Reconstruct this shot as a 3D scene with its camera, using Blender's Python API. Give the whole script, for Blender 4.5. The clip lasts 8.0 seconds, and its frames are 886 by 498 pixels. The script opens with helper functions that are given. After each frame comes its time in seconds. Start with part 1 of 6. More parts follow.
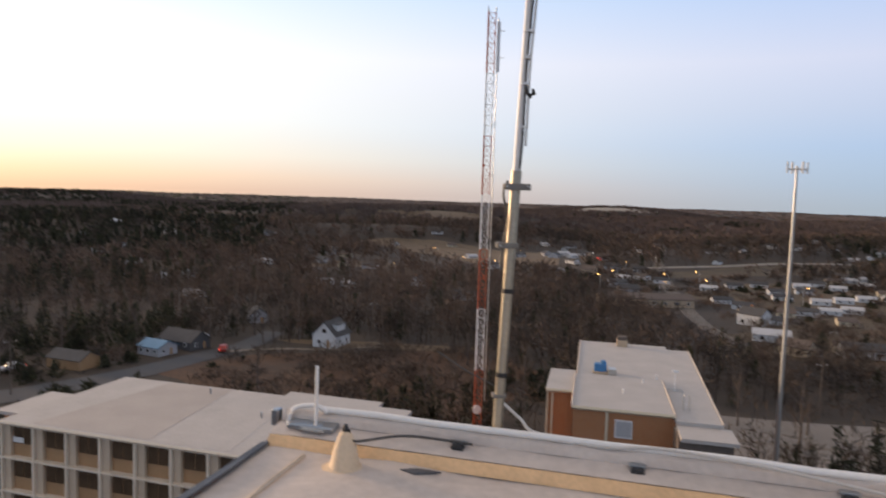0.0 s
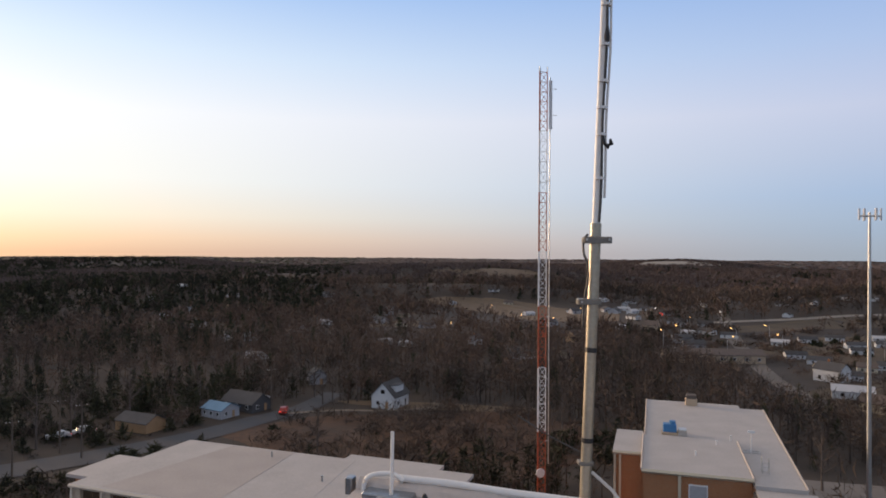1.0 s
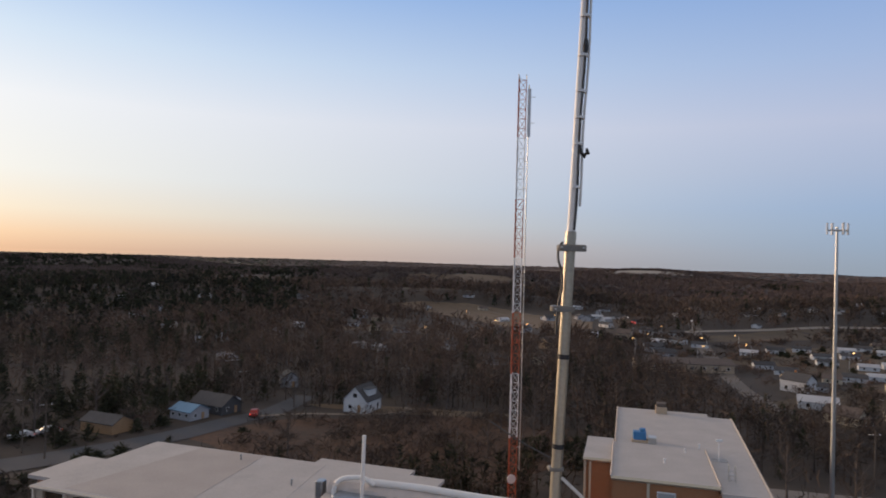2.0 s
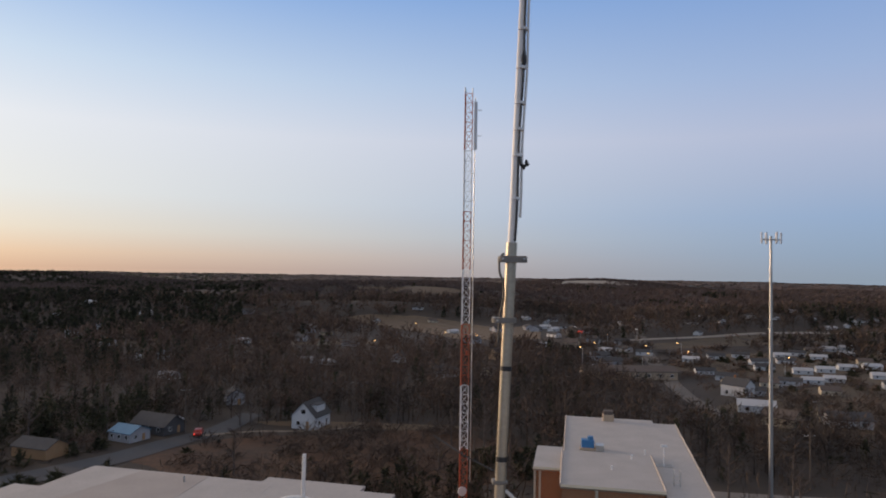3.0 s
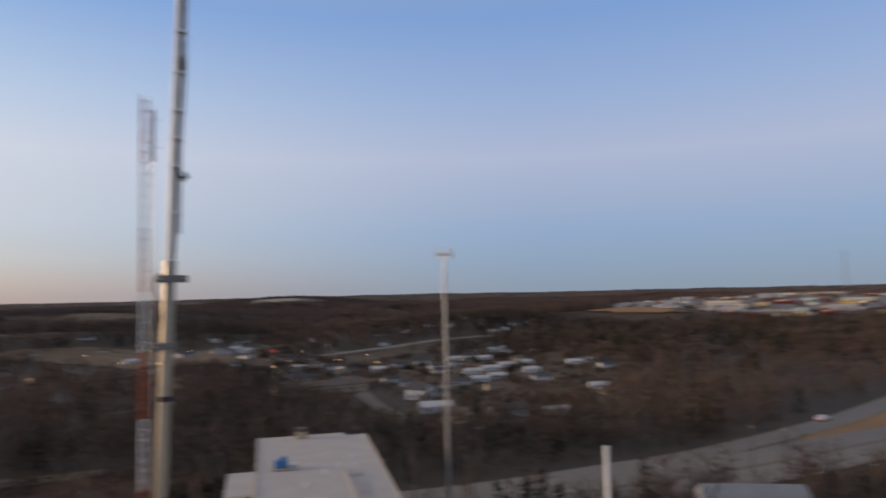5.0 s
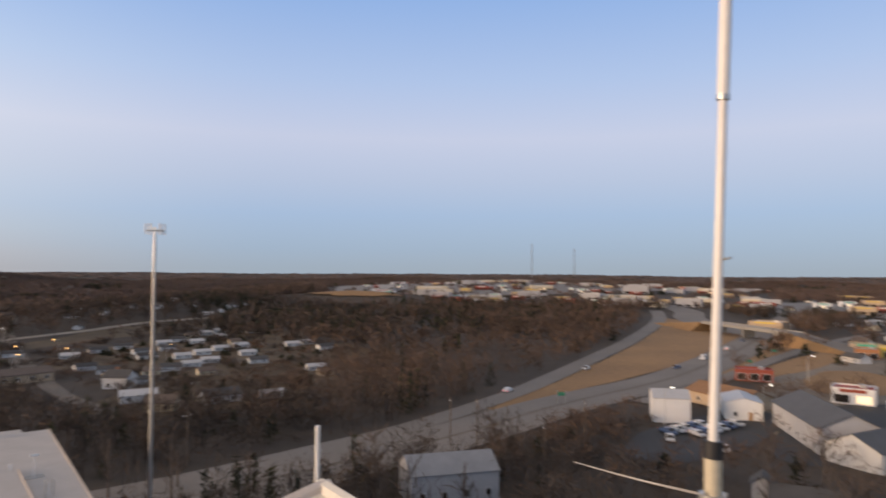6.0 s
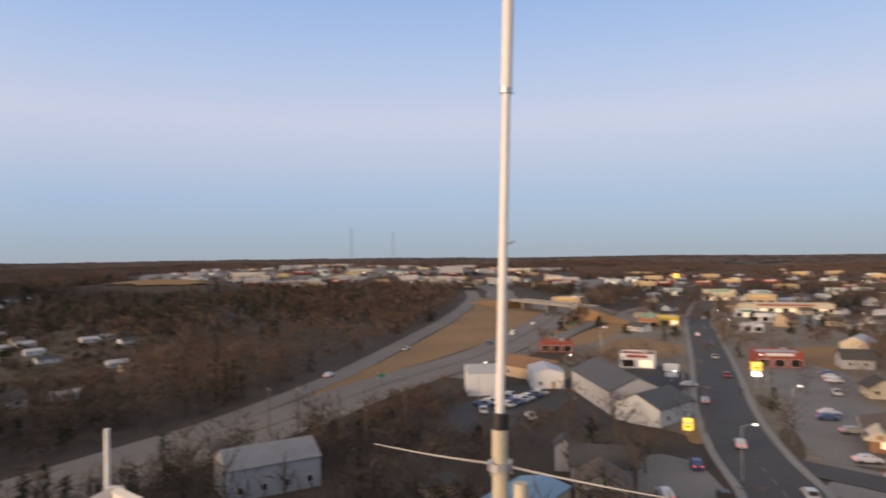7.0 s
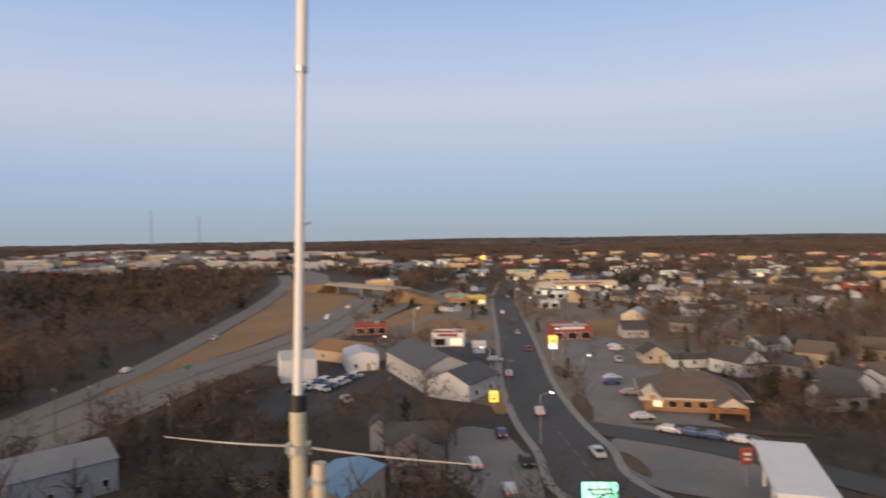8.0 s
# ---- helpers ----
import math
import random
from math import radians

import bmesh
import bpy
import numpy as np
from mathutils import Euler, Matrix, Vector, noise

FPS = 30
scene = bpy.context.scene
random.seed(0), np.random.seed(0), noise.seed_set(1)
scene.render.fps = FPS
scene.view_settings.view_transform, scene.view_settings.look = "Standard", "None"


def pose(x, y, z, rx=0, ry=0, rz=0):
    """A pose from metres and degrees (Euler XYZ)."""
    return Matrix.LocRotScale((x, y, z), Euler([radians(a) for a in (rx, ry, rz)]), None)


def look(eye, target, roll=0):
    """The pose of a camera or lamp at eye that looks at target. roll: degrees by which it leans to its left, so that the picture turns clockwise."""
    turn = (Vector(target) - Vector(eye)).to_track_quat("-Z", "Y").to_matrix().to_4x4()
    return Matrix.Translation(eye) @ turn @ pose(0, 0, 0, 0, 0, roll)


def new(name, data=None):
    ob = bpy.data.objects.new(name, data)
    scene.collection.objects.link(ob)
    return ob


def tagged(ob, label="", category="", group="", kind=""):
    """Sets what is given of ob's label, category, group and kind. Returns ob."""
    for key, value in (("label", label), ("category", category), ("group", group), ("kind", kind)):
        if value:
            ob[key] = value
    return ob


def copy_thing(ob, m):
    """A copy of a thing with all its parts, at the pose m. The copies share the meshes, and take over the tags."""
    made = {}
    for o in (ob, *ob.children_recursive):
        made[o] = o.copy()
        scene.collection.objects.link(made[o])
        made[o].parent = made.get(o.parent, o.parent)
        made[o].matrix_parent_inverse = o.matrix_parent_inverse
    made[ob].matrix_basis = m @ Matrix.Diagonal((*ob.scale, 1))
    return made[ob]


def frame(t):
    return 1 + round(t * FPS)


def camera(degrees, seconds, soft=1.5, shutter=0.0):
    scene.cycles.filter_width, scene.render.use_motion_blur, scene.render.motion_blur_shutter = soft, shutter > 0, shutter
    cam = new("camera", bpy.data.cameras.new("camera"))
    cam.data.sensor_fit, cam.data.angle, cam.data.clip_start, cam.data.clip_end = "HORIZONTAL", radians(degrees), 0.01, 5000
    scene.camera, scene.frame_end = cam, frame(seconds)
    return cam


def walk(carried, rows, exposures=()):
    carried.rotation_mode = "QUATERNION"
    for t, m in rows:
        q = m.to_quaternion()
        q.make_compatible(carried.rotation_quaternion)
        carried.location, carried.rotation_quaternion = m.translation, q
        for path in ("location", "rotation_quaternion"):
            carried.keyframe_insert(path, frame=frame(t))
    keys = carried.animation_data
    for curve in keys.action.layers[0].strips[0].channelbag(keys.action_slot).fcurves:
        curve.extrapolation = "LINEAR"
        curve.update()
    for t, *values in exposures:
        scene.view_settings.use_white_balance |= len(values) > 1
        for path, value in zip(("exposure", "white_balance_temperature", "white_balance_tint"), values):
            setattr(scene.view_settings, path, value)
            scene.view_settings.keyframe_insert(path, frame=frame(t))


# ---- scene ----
cam = camera(66.54, 8.0, soft=1.8, shutter=0.6)
PATH = [
    (0, pose(-0.012, -0.041, 38.008, 85.563, -1.893, -1.977)),
    (0.5, pose(-0.094, 0.130, 37.992, 88.271, -0.734, 1.528)),
    (1, pose(-0.183, 0.147, 37.990, 90.416, -0.395, 2.697)),
    (2.5, pose(-0.182, 0.125, 37.991, 91.160, -1.828, -1.379)),
    (3, pose(-0.115, 0.188, 37.993, 91.987, -0.961, -3.670)),
    (3.5, pose(-0.070, 0.228, 37.994, 93.007, -1.009, -5.547)),
    (4, pose(-0.078, 0.061, 37.992, 93.900, 1.393, -11.072)),
    (4.5, pose(-0.004, 0.157, 37.982, 93.935, 0.781, -17.471)),
    (5, pose(0.099, 0.234, 37.987, 93.419, 1.270, -29.327)),
    (5.2, pose(0.028, 0.251, 37.988, 93.229, -0.103, -35.865)),
    (6.3, pose(0.022, 0.068, 38.019, 91.299, 0.429, -56.826)),
    (6.5, pose(0.031, 0.050, 38.015, 91.208, 0.718, -59.743)),
    (7, pose(0.080, 0.023, 38.025, 90.370, 0.638, -67.829)),
    (7.5, pose(0.060, 0.009, 38.013, 89.765, 0.211, -75.909)),
    (8, pose(0.078, -0.067, 38.010, 88.777, 0.930, -83.457))]
walk(cam, PATH, [(0.0, 0.32, 6800, 10), (0.5, 0.2, 6700, 10), (1.0, 0.06, 6500, 10), (2.5, -0.2, 6350, 10), (3.5, -0.25, 6250, 10), (4.5, -0.30, 6200, 10), (5.0, -0.27, 6250, 10), (5.2, -0.10, 6300, 10), (6.3, 0.1, 6800, 10), (7.0, 0.11, 6850, 10), (8.0, 0.05, 6850, 10)])

SUN_EL = 8.0
SUN_AZ = radians(58)                       # sunset glow, to the left of the first heading
SUN_TO = Vector((-math.sin(SUN_AZ), math.cos(SUN_AZ), math.tan(radians(SUN_EL)))).normalized()

# ---- world: clear dusk sky ----
world = bpy.data.worlds.new("dusk")
scene.world = world
world.use_nodes = True
wt = world.node_tree
wt.nodes.clear()


def wnode(kind, **kw):
    n = wt.nodes.new(kind)
    for k, v in kw.items():
        n.inputs[int(k[1:])].default_value = v
    return n


def wmath(op, a, b=None, clamp=False):
    n = wt.nodes.new("ShaderNodeMath")
    n.operation, n.use_clamp = op, clamp
    for i, v in enumerate((a, b)):
        if v is None:
            continue
        if isinstance(v, (int, float)):
            n.inputs[i].default_value = v
        else:
            wt.links.new(v, n.inputs[i])
    return n.outputs[0]


def wramp(fac, stops):
    n = wt.nodes.new("ShaderNodeValToRGB")
    el = n.color_ramp.elements
    while len(el) < len(stops):
        el.new(0.5)
    for e, (p, c) in zip(el, stops):
        e.position, e.color = p, (*c, 1)
    wt.links.new(fac, n.inputs[0])
    return n.outputs[0]


def wmix(fac, a, b, blend="MIX"):
    n = wt.nodes.new("ShaderNodeMix")
    n.data_type, n.blend_type = "RGBA", blend
    if isinstance(fac, float):
        n.inputs[0].default_value = fac
    else:
        wt.links.new(fac, n.inputs[0])
    wt.links.new(a, n.inputs[6])
    wt.links.new(b, n.inputs[7])
    return n.outputs[2]


tc = wt.nodes.new("ShaderNodeTexCoord")
sep = wt.nodes.new("ShaderNodeSeparateXYZ")
wt.links.new(tc.outputs["Generated"], sep.inputs[0])
dx, dy, dz = sep.outputs
flat_len = wmath("SQRT", wmath("ADD", wmath("ADD", wmath("MULTIPLY", dx, dx), wmath("MULTIPLY", dy, dy)), 1e-6))
cos_az = wmath("DIVIDE", wmath("ADD", wmath("MULTIPLY", dx, SUN_TO.x), wmath("MULTIPLY", dy, SUN_TO.y)), flat_len)
toward = wmath("POWER", wmath("MULTIPLY", wmath("ADD", cos_az, 0.12), 0.9, True), 1.55)
sunward = wramp(dz, [(0.0, (0.80, 0.50, 0.33)), (0.02, (0.95, 0.66, 0.44)), (0.05, (1.0, 0.86, 0.68)), (0.10, (1.0, 0.97, 0.90)),
                     (0.19, (1.0, 1.0, 1.0)), (0.27, (0.76, 0.88, 1.0)), (0.38, (0.36, 0.56, 0.92)), (0.52, (0.40, 0.46, 0.58)), (1.0, (0.60, 0.48, 0.40))])
antisun = wramp(dz, [(0.0, (0.32, 0.40, 0.50)), (0.03, (0.31, 0.42, 0.58)), (0.08, (0.335, 0.46, 0.68)), (0.13, (0.43, 0.51, 0.70)), (0.19, (0.52, 0.57, 0.75)),
                     (0.27, (0.40, 0.52, 0.78)), (0.38, (0.26, 0.42, 0.76)), (0.52, (0.38, 0.44, 0.56)), (1.0, (0.60, 0.48, 0.40))])
sky_col = wmix(toward, antisun, sunward)
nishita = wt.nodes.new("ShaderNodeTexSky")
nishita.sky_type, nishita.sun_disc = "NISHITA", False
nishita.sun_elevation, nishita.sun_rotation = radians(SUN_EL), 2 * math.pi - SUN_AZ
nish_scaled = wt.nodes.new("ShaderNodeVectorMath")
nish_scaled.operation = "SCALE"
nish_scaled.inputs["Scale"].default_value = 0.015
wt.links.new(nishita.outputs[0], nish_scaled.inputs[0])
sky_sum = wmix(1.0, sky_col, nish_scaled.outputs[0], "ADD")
bg = wt.nodes.new("ShaderNodeBackground")
bg.inputs[1].default_value = 0.95
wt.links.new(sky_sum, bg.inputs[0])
wout = wt.nodes.new("ShaderNodeOutputWorld")
wt.links.new(bg.outputs[0], wout.inputs[0])

# ---- the last low sunlight ----
sun = new("sun", bpy.data.lights.new("sun", "SUN"))
sun.data.energy, sun.data.angle, sun.data.color = 3.1, radians(16), (1.0, 0.68, 0.44)
sun.matrix_world = look((0, 0, 90), Vector((0, 0, 90)) - SUN_TO)


# ---- materials ----
def mat(name, col, rough=0.8, metal=0.0, var=0.25, scale=1.0, bump=0.15, col2=None, per_object=0.0, island=0.0, emit=0.0, fine=12.0):
    m = bpy.data.materials.new(name)
    m.use_nodes = True
    t = m.node_tree
    b = t.nodes["Principled BSDF"]
    b.inputs["Roughness"].default_value, b.inputs["Metallic"].default_value = rough, metal
    co = t.nodes.new("ShaderNodeTexCoord")
    geo = t.nodes.new("ShaderNodeNewGeometry")
    n1, n2 = t.nodes.new("ShaderNodeTexNoise"), t.nodes.new("ShaderNodeTexNoise")
    for n, s, d in ((n1, scale, 3.0), (n2, scale * fine, 4.0)):
        t.links.new(geo.outputs["Position"], n.inputs["Vector"])
        n.inputs["Scale"].default_value, n.inputs["Detail"].default_value = s, d
    add = t.nodes.new("ShaderNodeMath")
    add.operation = "ADD"
    t.links.new(n1.outputs[0], add.inputs[0])
    t.links.new(n2.outputs[0], add.inputs[1])
    last = add.outputs[0]
    for amount, node, out in ((per_object, "ShaderNodeObjectInfo", "Random"), (island, "ShaderNodeNewGeometry", "Random Per Island")):
        if amount:
            src = t.nodes.new(node)
            ma = t.nodes.new("ShaderNodeMath")
            ma.operation = "MULTIPLY_ADD"
            ma.inputs[1].default_value = amount
            t.links.new(src.outputs[out], ma.inputs[0])
            t.links.new(last, ma.inputs[2])
            sub = t.nodes.new("ShaderNodeMath")
            sub.operation = "SUBTRACT"
            sub.inputs[1].default_value = amount / 2
            t.links.new(ma.outputs[0], sub.inputs[0])
            last = sub.outputs[0]
    ramp = t.nodes.new("ShaderNodeValToRGB")
    e = ramp.color_ramp.elements
    other = col2 or tuple(c * (1 - var) for c in col)
    e[0].position, e[0].color = 0.30, (*other, 1)
    e[1].position, e[1].color = 0.70, (*col, 1)
    half = t.nodes.new("ShaderNodeMath")
    half.operation = "MULTIPLY"
    half.inputs[1].default_value = 0.5
    t.links.new(last, half.inputs[0])
    t.links.new(half.outputs[0], ramp.inputs[0])
    t.links.new(ramp.outputs[0], b.inputs["Base Color"])
    if bump:
        bp = t.nodes.new("ShaderNodeBump")
        bp.inputs["Strength"].default_value, bp.inputs["Distance"].default_value = bump, 0.2 / max(scale, 0.05) / fine
        t.links.new(n2.outputs[0], bp.inputs["Height"])
        t.links.new(bp.outputs[0], b.inputs["Normal"])
    if emit:
        b.inputs["Emission Color"].default_value = (*col, 1)
        b.inputs["Emission Strength"].default_value = emit
    return m


def brick_mat(name, c1, c2, mortar):
    m = mat(name, c1, 0.9)
    t = m.node_tree
    br = t.nodes.new("ShaderNodeTexBrick")
    co = t.nodes.new("ShaderNodeTexCoord")
    mp = t.nodes.new("ShaderNodeMapping")
    mp.inputs["Rotation"].default_value = (radians(90), 0, 0)
    t.links.new(co.outputs["Object"], mp.inputs[0])
    t.links.new(mp.outputs[0], br.inputs["Vector"])
    br.inputs["Scale"].default_value = 4.5
    for i, c in ((1, c1), (2, c2), (3, mortar)):
        br.inputs[i].default_value = (*c, 1)
    t.links.new(br.outputs[0], t.nodes["Principled BSDF"].inputs["Base Color"])
    return m


M = dict(
    litter=mat("leaf_litter", (0.070, 0.052, 0.037), 0.95, scale=0.012, fine=14, col2=(0.036, 0.028, 0.021), bump=0.3),
    drygrass=mat("dry_grass", (0.33, 0.195, 0.085), 0.95, scale=0.03, fine=16, col2=(0.20, 0.118, 0.055)),
    field=mat("dormant_field", (0.17, 0.120, 0.072), 0.95, scale=0.015, fine=20, col2=(0.10, 0.072, 0.045)),
    scrub=mat("rusty_scrub", (0.125, 0.062, 0.030), 0.95, scale=0.05, fine=14, col2=(0.040, 0.028, 0.019)),
    lawn=mat("winter_lawn", (0.135, 0.094, 0.052), 0.95, scale=0.08, fine=14, col2=(0.055, 0.042, 0.026)),
    darkmetal=mat("dark_gutter_metal", (0.13, 0.135, 0.15), 0.5, 0.6, scale=2.0, var=0.35),
    cone=mat("cream_coating", (0.70, 0.54, 0.37), 0.7, scale=3.0, var=0.2, bump=0.3),
    townland=mat("trodden_town_ground", (0.27, 0.225, 0.175), 0.95, scale=0.03, fine=14, col2=(0.13, 0.105, 0.078)),
    membrane_dark=mat("aged_roof_membrane", (0.42, 0.375, 0.34), 0.85, scale=0.3, fine=16, var=0.2),
    seam=mat("worn_roof_seam", (0.56, 0.46, 0.36), 0.75, scale=2.0, var=0.25),
    shadestone=mat("shadow_side_concrete", (0.60, 0.48, 0.35), 0.85, scale=0.5, var=0.2),
    greymetal=mat("weathered_grey_metal_roof", (0.27, 0.285, 0.31), 0.6, 0.1, scale=0.4, var=0.35),
    framecream=mat("warm_cream_concrete", (0.78, 0.67, 0.53), 0.8, scale=0.5, var=0.22),
    # Tan reflections and bounced light are put into this dark glass's colour.
    reflectglass=mat("glass_with_tan_reflection", (0.12, 0.078, 0.048), 0.25, 0.0, scale=0.7, var=0.6, bump=0),
    hallroof=mat("dull_metal_roof", (0.095, 0.098, 0.106), 0.7, 0.0, scale=0.4, var=0.3),
    asphalt=mat("asphalt", (0.080, 0.078, 0.080), 0.85, scale=0.12, fine=25, var=0.3),
    highway=mat("worn_concrete_highway", (0.215, 0.190, 0.166), 0.85, scale=0.05, fine=30, var=0.25),
    shoulder=mat("grey_gravelly_shoulder", (0.185, 0.156, 0.128), 0.95, scale=0.06, fine=25, var=0.35),
    lot=mat("worn_car_park", (0.24, 0.225, 0.21), 0.85, scale=0.07, fine=25, var=0.4),
    darklot=mat("fresh_car_park", (0.05, 0.05, 0.053), 0.85, scale=0.07, fine=25, var=0.3),
    concrete=mat("concrete", (0.30, 0.285, 0.26), 0.85, scale=0.4, var=0.25),
    gravel=mat("pale_gravel", (0.34, 0.30, 0.25), 0.95, scale=0.2, var=0.3),
    paint=mat("road_paint", (0.24, 0.23, 0.20), 0.7, scale=0.6, var=0.3),
    bark=mat("bare_twigs", (0.120, 0.086, 0.064), 0.95, scale=0.012, fine=7, col2=(0.026, 0.020, 0.016), bump=0, island=0.35),
    # Far canopies are lightened: distance haze is put into their base colour.
    hazewood=mat("far_canopy_with_haze", (0.138, 0.101, 0.086), 0.95, scale=0.004, fine=9, col2=(0.080, 0.059, 0.050), bump=0, island=0.12),
    hazered=mat("far_reddish_canopy_with_haze", (0.145, 0.099, 0.080), 0.95, scale=0.004, fine=9, col2=(0.085, 0.059, 0.048), bump=0, island=0.12),
    # Reddish twigs, brightened by warm afterglow painted into the colour.
    barkred_glow=mat("reddish_twigs_with_afterglow", (0.165, 0.106, 0.074), 0.95, scale=0.012, fine=7, col2=(0.058, 0.038, 0.027), bump=0, island=0.35),
    trunk=mat("trunk_bark", (0.15, 0.12, 0.10), 0.95, scale=1.5, var=0.5),
    pine=mat("cedar_green", (0.048, 0.048, 0.019), 0.95, scale=0.02, fine=6, col2=(0.014, 0.016, 0.009), bump=0, island=0.6),
    membrane=mat("roof_membrane", (0.47, 0.435, 0.405), 0.8, scale=0.35, fine=14, var=0.22),
    deck=mat("coated_roof_deck", (0.60, 0.525, 0.47), 0.75, scale=0.8, fine=14, var=0.28),
    foam=mat("tan_foam_coating", (0.86, 0.55, 0.29), 0.7, scale=2.5, fine=10, var=0.3, bump=0.4),
    edgecoat=mat("pale_edge_coating", (0.62, 0.54, 0.475), 0.75, scale=1.2, fine=14, var=0.22),
    coping=mat("white_coping", (0.72, 0.68, 0.60), 0.55, scale=1.5, var=0.2),
    whitepipe=mat("white_pvc", (0.78, 0.76, 0.72), 0.4, scale=2.0, var=0.12, bump=0.03),
    galv=mat("galvanised_steel", (0.55, 0.55, 0.53), 0.38, 0.75, scale=3.0, var=0.25, bump=0.05),
    clampmetal=mat("dull_clamp_steel", (0.23, 0.215, 0.19), 0.5, 0.6, scale=4.0, var=0.35, bump=0.05),
    tansleeve=mat("pale_tan_paint", (0.56, 0.50, 0.37), 0.5, 0.1, scale=3.0, var=0.25, bump=0.05),
    mast=mat("weathered_grey_mast", (0.47, 0.43, 0.345), 0.38, 0.7, scale=3.0, var=0.3, bump=0.05),
    flash=mat("grey_sheet_metal", (0.40, 0.43, 0.46), 0.35, 0.8, scale=2.0, var=0.3, bump=0.05),
    rubber=mat("black_rubber", (0.018, 0.018, 0.02), 0.55, scale=6, var=0.3, bump=0.03),
    cable=mat("dark_cable", (0.06, 0.055, 0.05), 0.55, scale=6, var=0.3, bump=0.03),
    rope=mat("pale_rope", (0.55, 0.52, 0.48), 0.8, scale=8, var=0.2),
    orange=mat("aviation_orange", (0.42, 0.085, 0.03), 0.6, scale=0.5, var=0.3, bump=0),
    white=mat("white_paint", (0.74, 0.74, 0.73), 0.6, scale=0.4, var=0.14, bump=0.03),
    siding=mat("white_siding", (0.64, 0.64, 0.63), 0.7, scale=0.3, var=0.14, per_object=0.35),
    cream=mat("cream_siding", (0.60, 0.52, 0.38), 0.7, scale=0.3, var=0.16, per_object=0.3),
    greywall=mat("grey_siding", (0.42, 0.42, 0.43), 0.7, scale=0.3, var=0.2, per_object=0.4),
    tanwall=mat("tan_stucco", (0.50, 0.38, 0.26), 0.8, scale=0.3, var=0.2, per_object=0.3),
    redwall=mat("red_wall", (0.34, 0.075, 0.045), 0.75, scale=0.4, var=0.3),
    brick=brick_mat("brown_brick", (0.40, 0.170, 0.070), (0.30, 0.120, 0.050), (0.34, 0.22, 0.13)),
    shingle=mat("grey_shingle", (0.085, 0.082, 0.082), 0.9, scale=0.5, var=0.35, per_object=0.5),
    brownroof=mat("brown_shingle", (0.15, 0.115, 0.095), 0.9, scale=0.5, var=0.35, per_object=0.4),
    rustroof=mat("rusty_tan_roof", (0.30, 0.165, 0.085), 0.9, scale=0.3, var=0.35),
    paleroof=mat("pale_metal_roof", (0.52, 0.52, 0.53), 0.5, 0.2, scale=0.4, var=0.2, per_object=0.4),
    blueroof=mat("blue_metal_roof", (0.17, 0.30, 0.42), 0.45, 0.3, scale=0.5, var=0.2),
    redroof=mat("red_roof", (0.38, 0.07, 0.04), 0.6, scale=0.5, var=0.25),
    greenroof=mat("green_roof", (0.04, 0.22, 0.13), 0.6, scale=0.5, var=0.25),
    teal=mat("teal_sign", (0.05, 0.40, 0.28), 0.6, scale=1, var=0.1),
    yellow=mat("yellow_wall", (0.75, 0.55, 0.08), 0.6, scale=0.6, var=0.2),
    glass=mat("window_glass", (0.030, 0.025, 0.022), 0.25, 0.0, scale=0.5, var=0.3, bump=0),
    panel=mat("brown_spandrel", (0.42, 0.255, 0.13), 0.8, scale=0.6, var=0.25),
    bluebox=mat("blue_machine", (0.05, 0.20, 0.42), 0.5, scale=1.5, var=0.25),
    wood=mat("weathered_pole", (0.14, 0.11, 0.085), 0.9, scale=1.2, var=0.4),
    litwindow=mat("lit_window", (1.0, 0.80, 0.52), 0.4, emit=0.8, bump=0, var=0.1),
    amber=mat("sodium_lamp", (1.0, 0.52, 0.16), 0.5, emit=5, bump=0, var=0.05),
    lampwhite=mat("white_lamp", (1.0, 0.93, 0.82), 0.5, emit=3, bump=0, var=0.05),
    tail=mat("tail_light", (1.0, 0.08, 0.04), 0.4, emit=1.6, bump=0, var=0.05),
    signglow=mat("lit_sign_face", (0.35, 1.0, 0.72), 0.4, emit=1.6, bump=0, var=0.2),
    signyellow=mat("lit_yellow_sign", (1.0, 0.62, 0.08), 0.4, emit=1.3, bump=0, var=0.15),
    tyre=mat("tyre", (0.02, 0.02, 0.02), 0.9, bump=0),
)
for nm, c in dict(white=(0.62, 0.62, 0.62), silver=(0.36, 0.37, 0.39), black=(0.03, 0.03, 0.035), red=(0.33, 0.03, 0.025), blue=(0.06, 0.10, 0.20)).items():
    M["car_" + nm] = mat("car_paint_" + nm, c, 0.3, 0.1, var=0.06, bump=0)


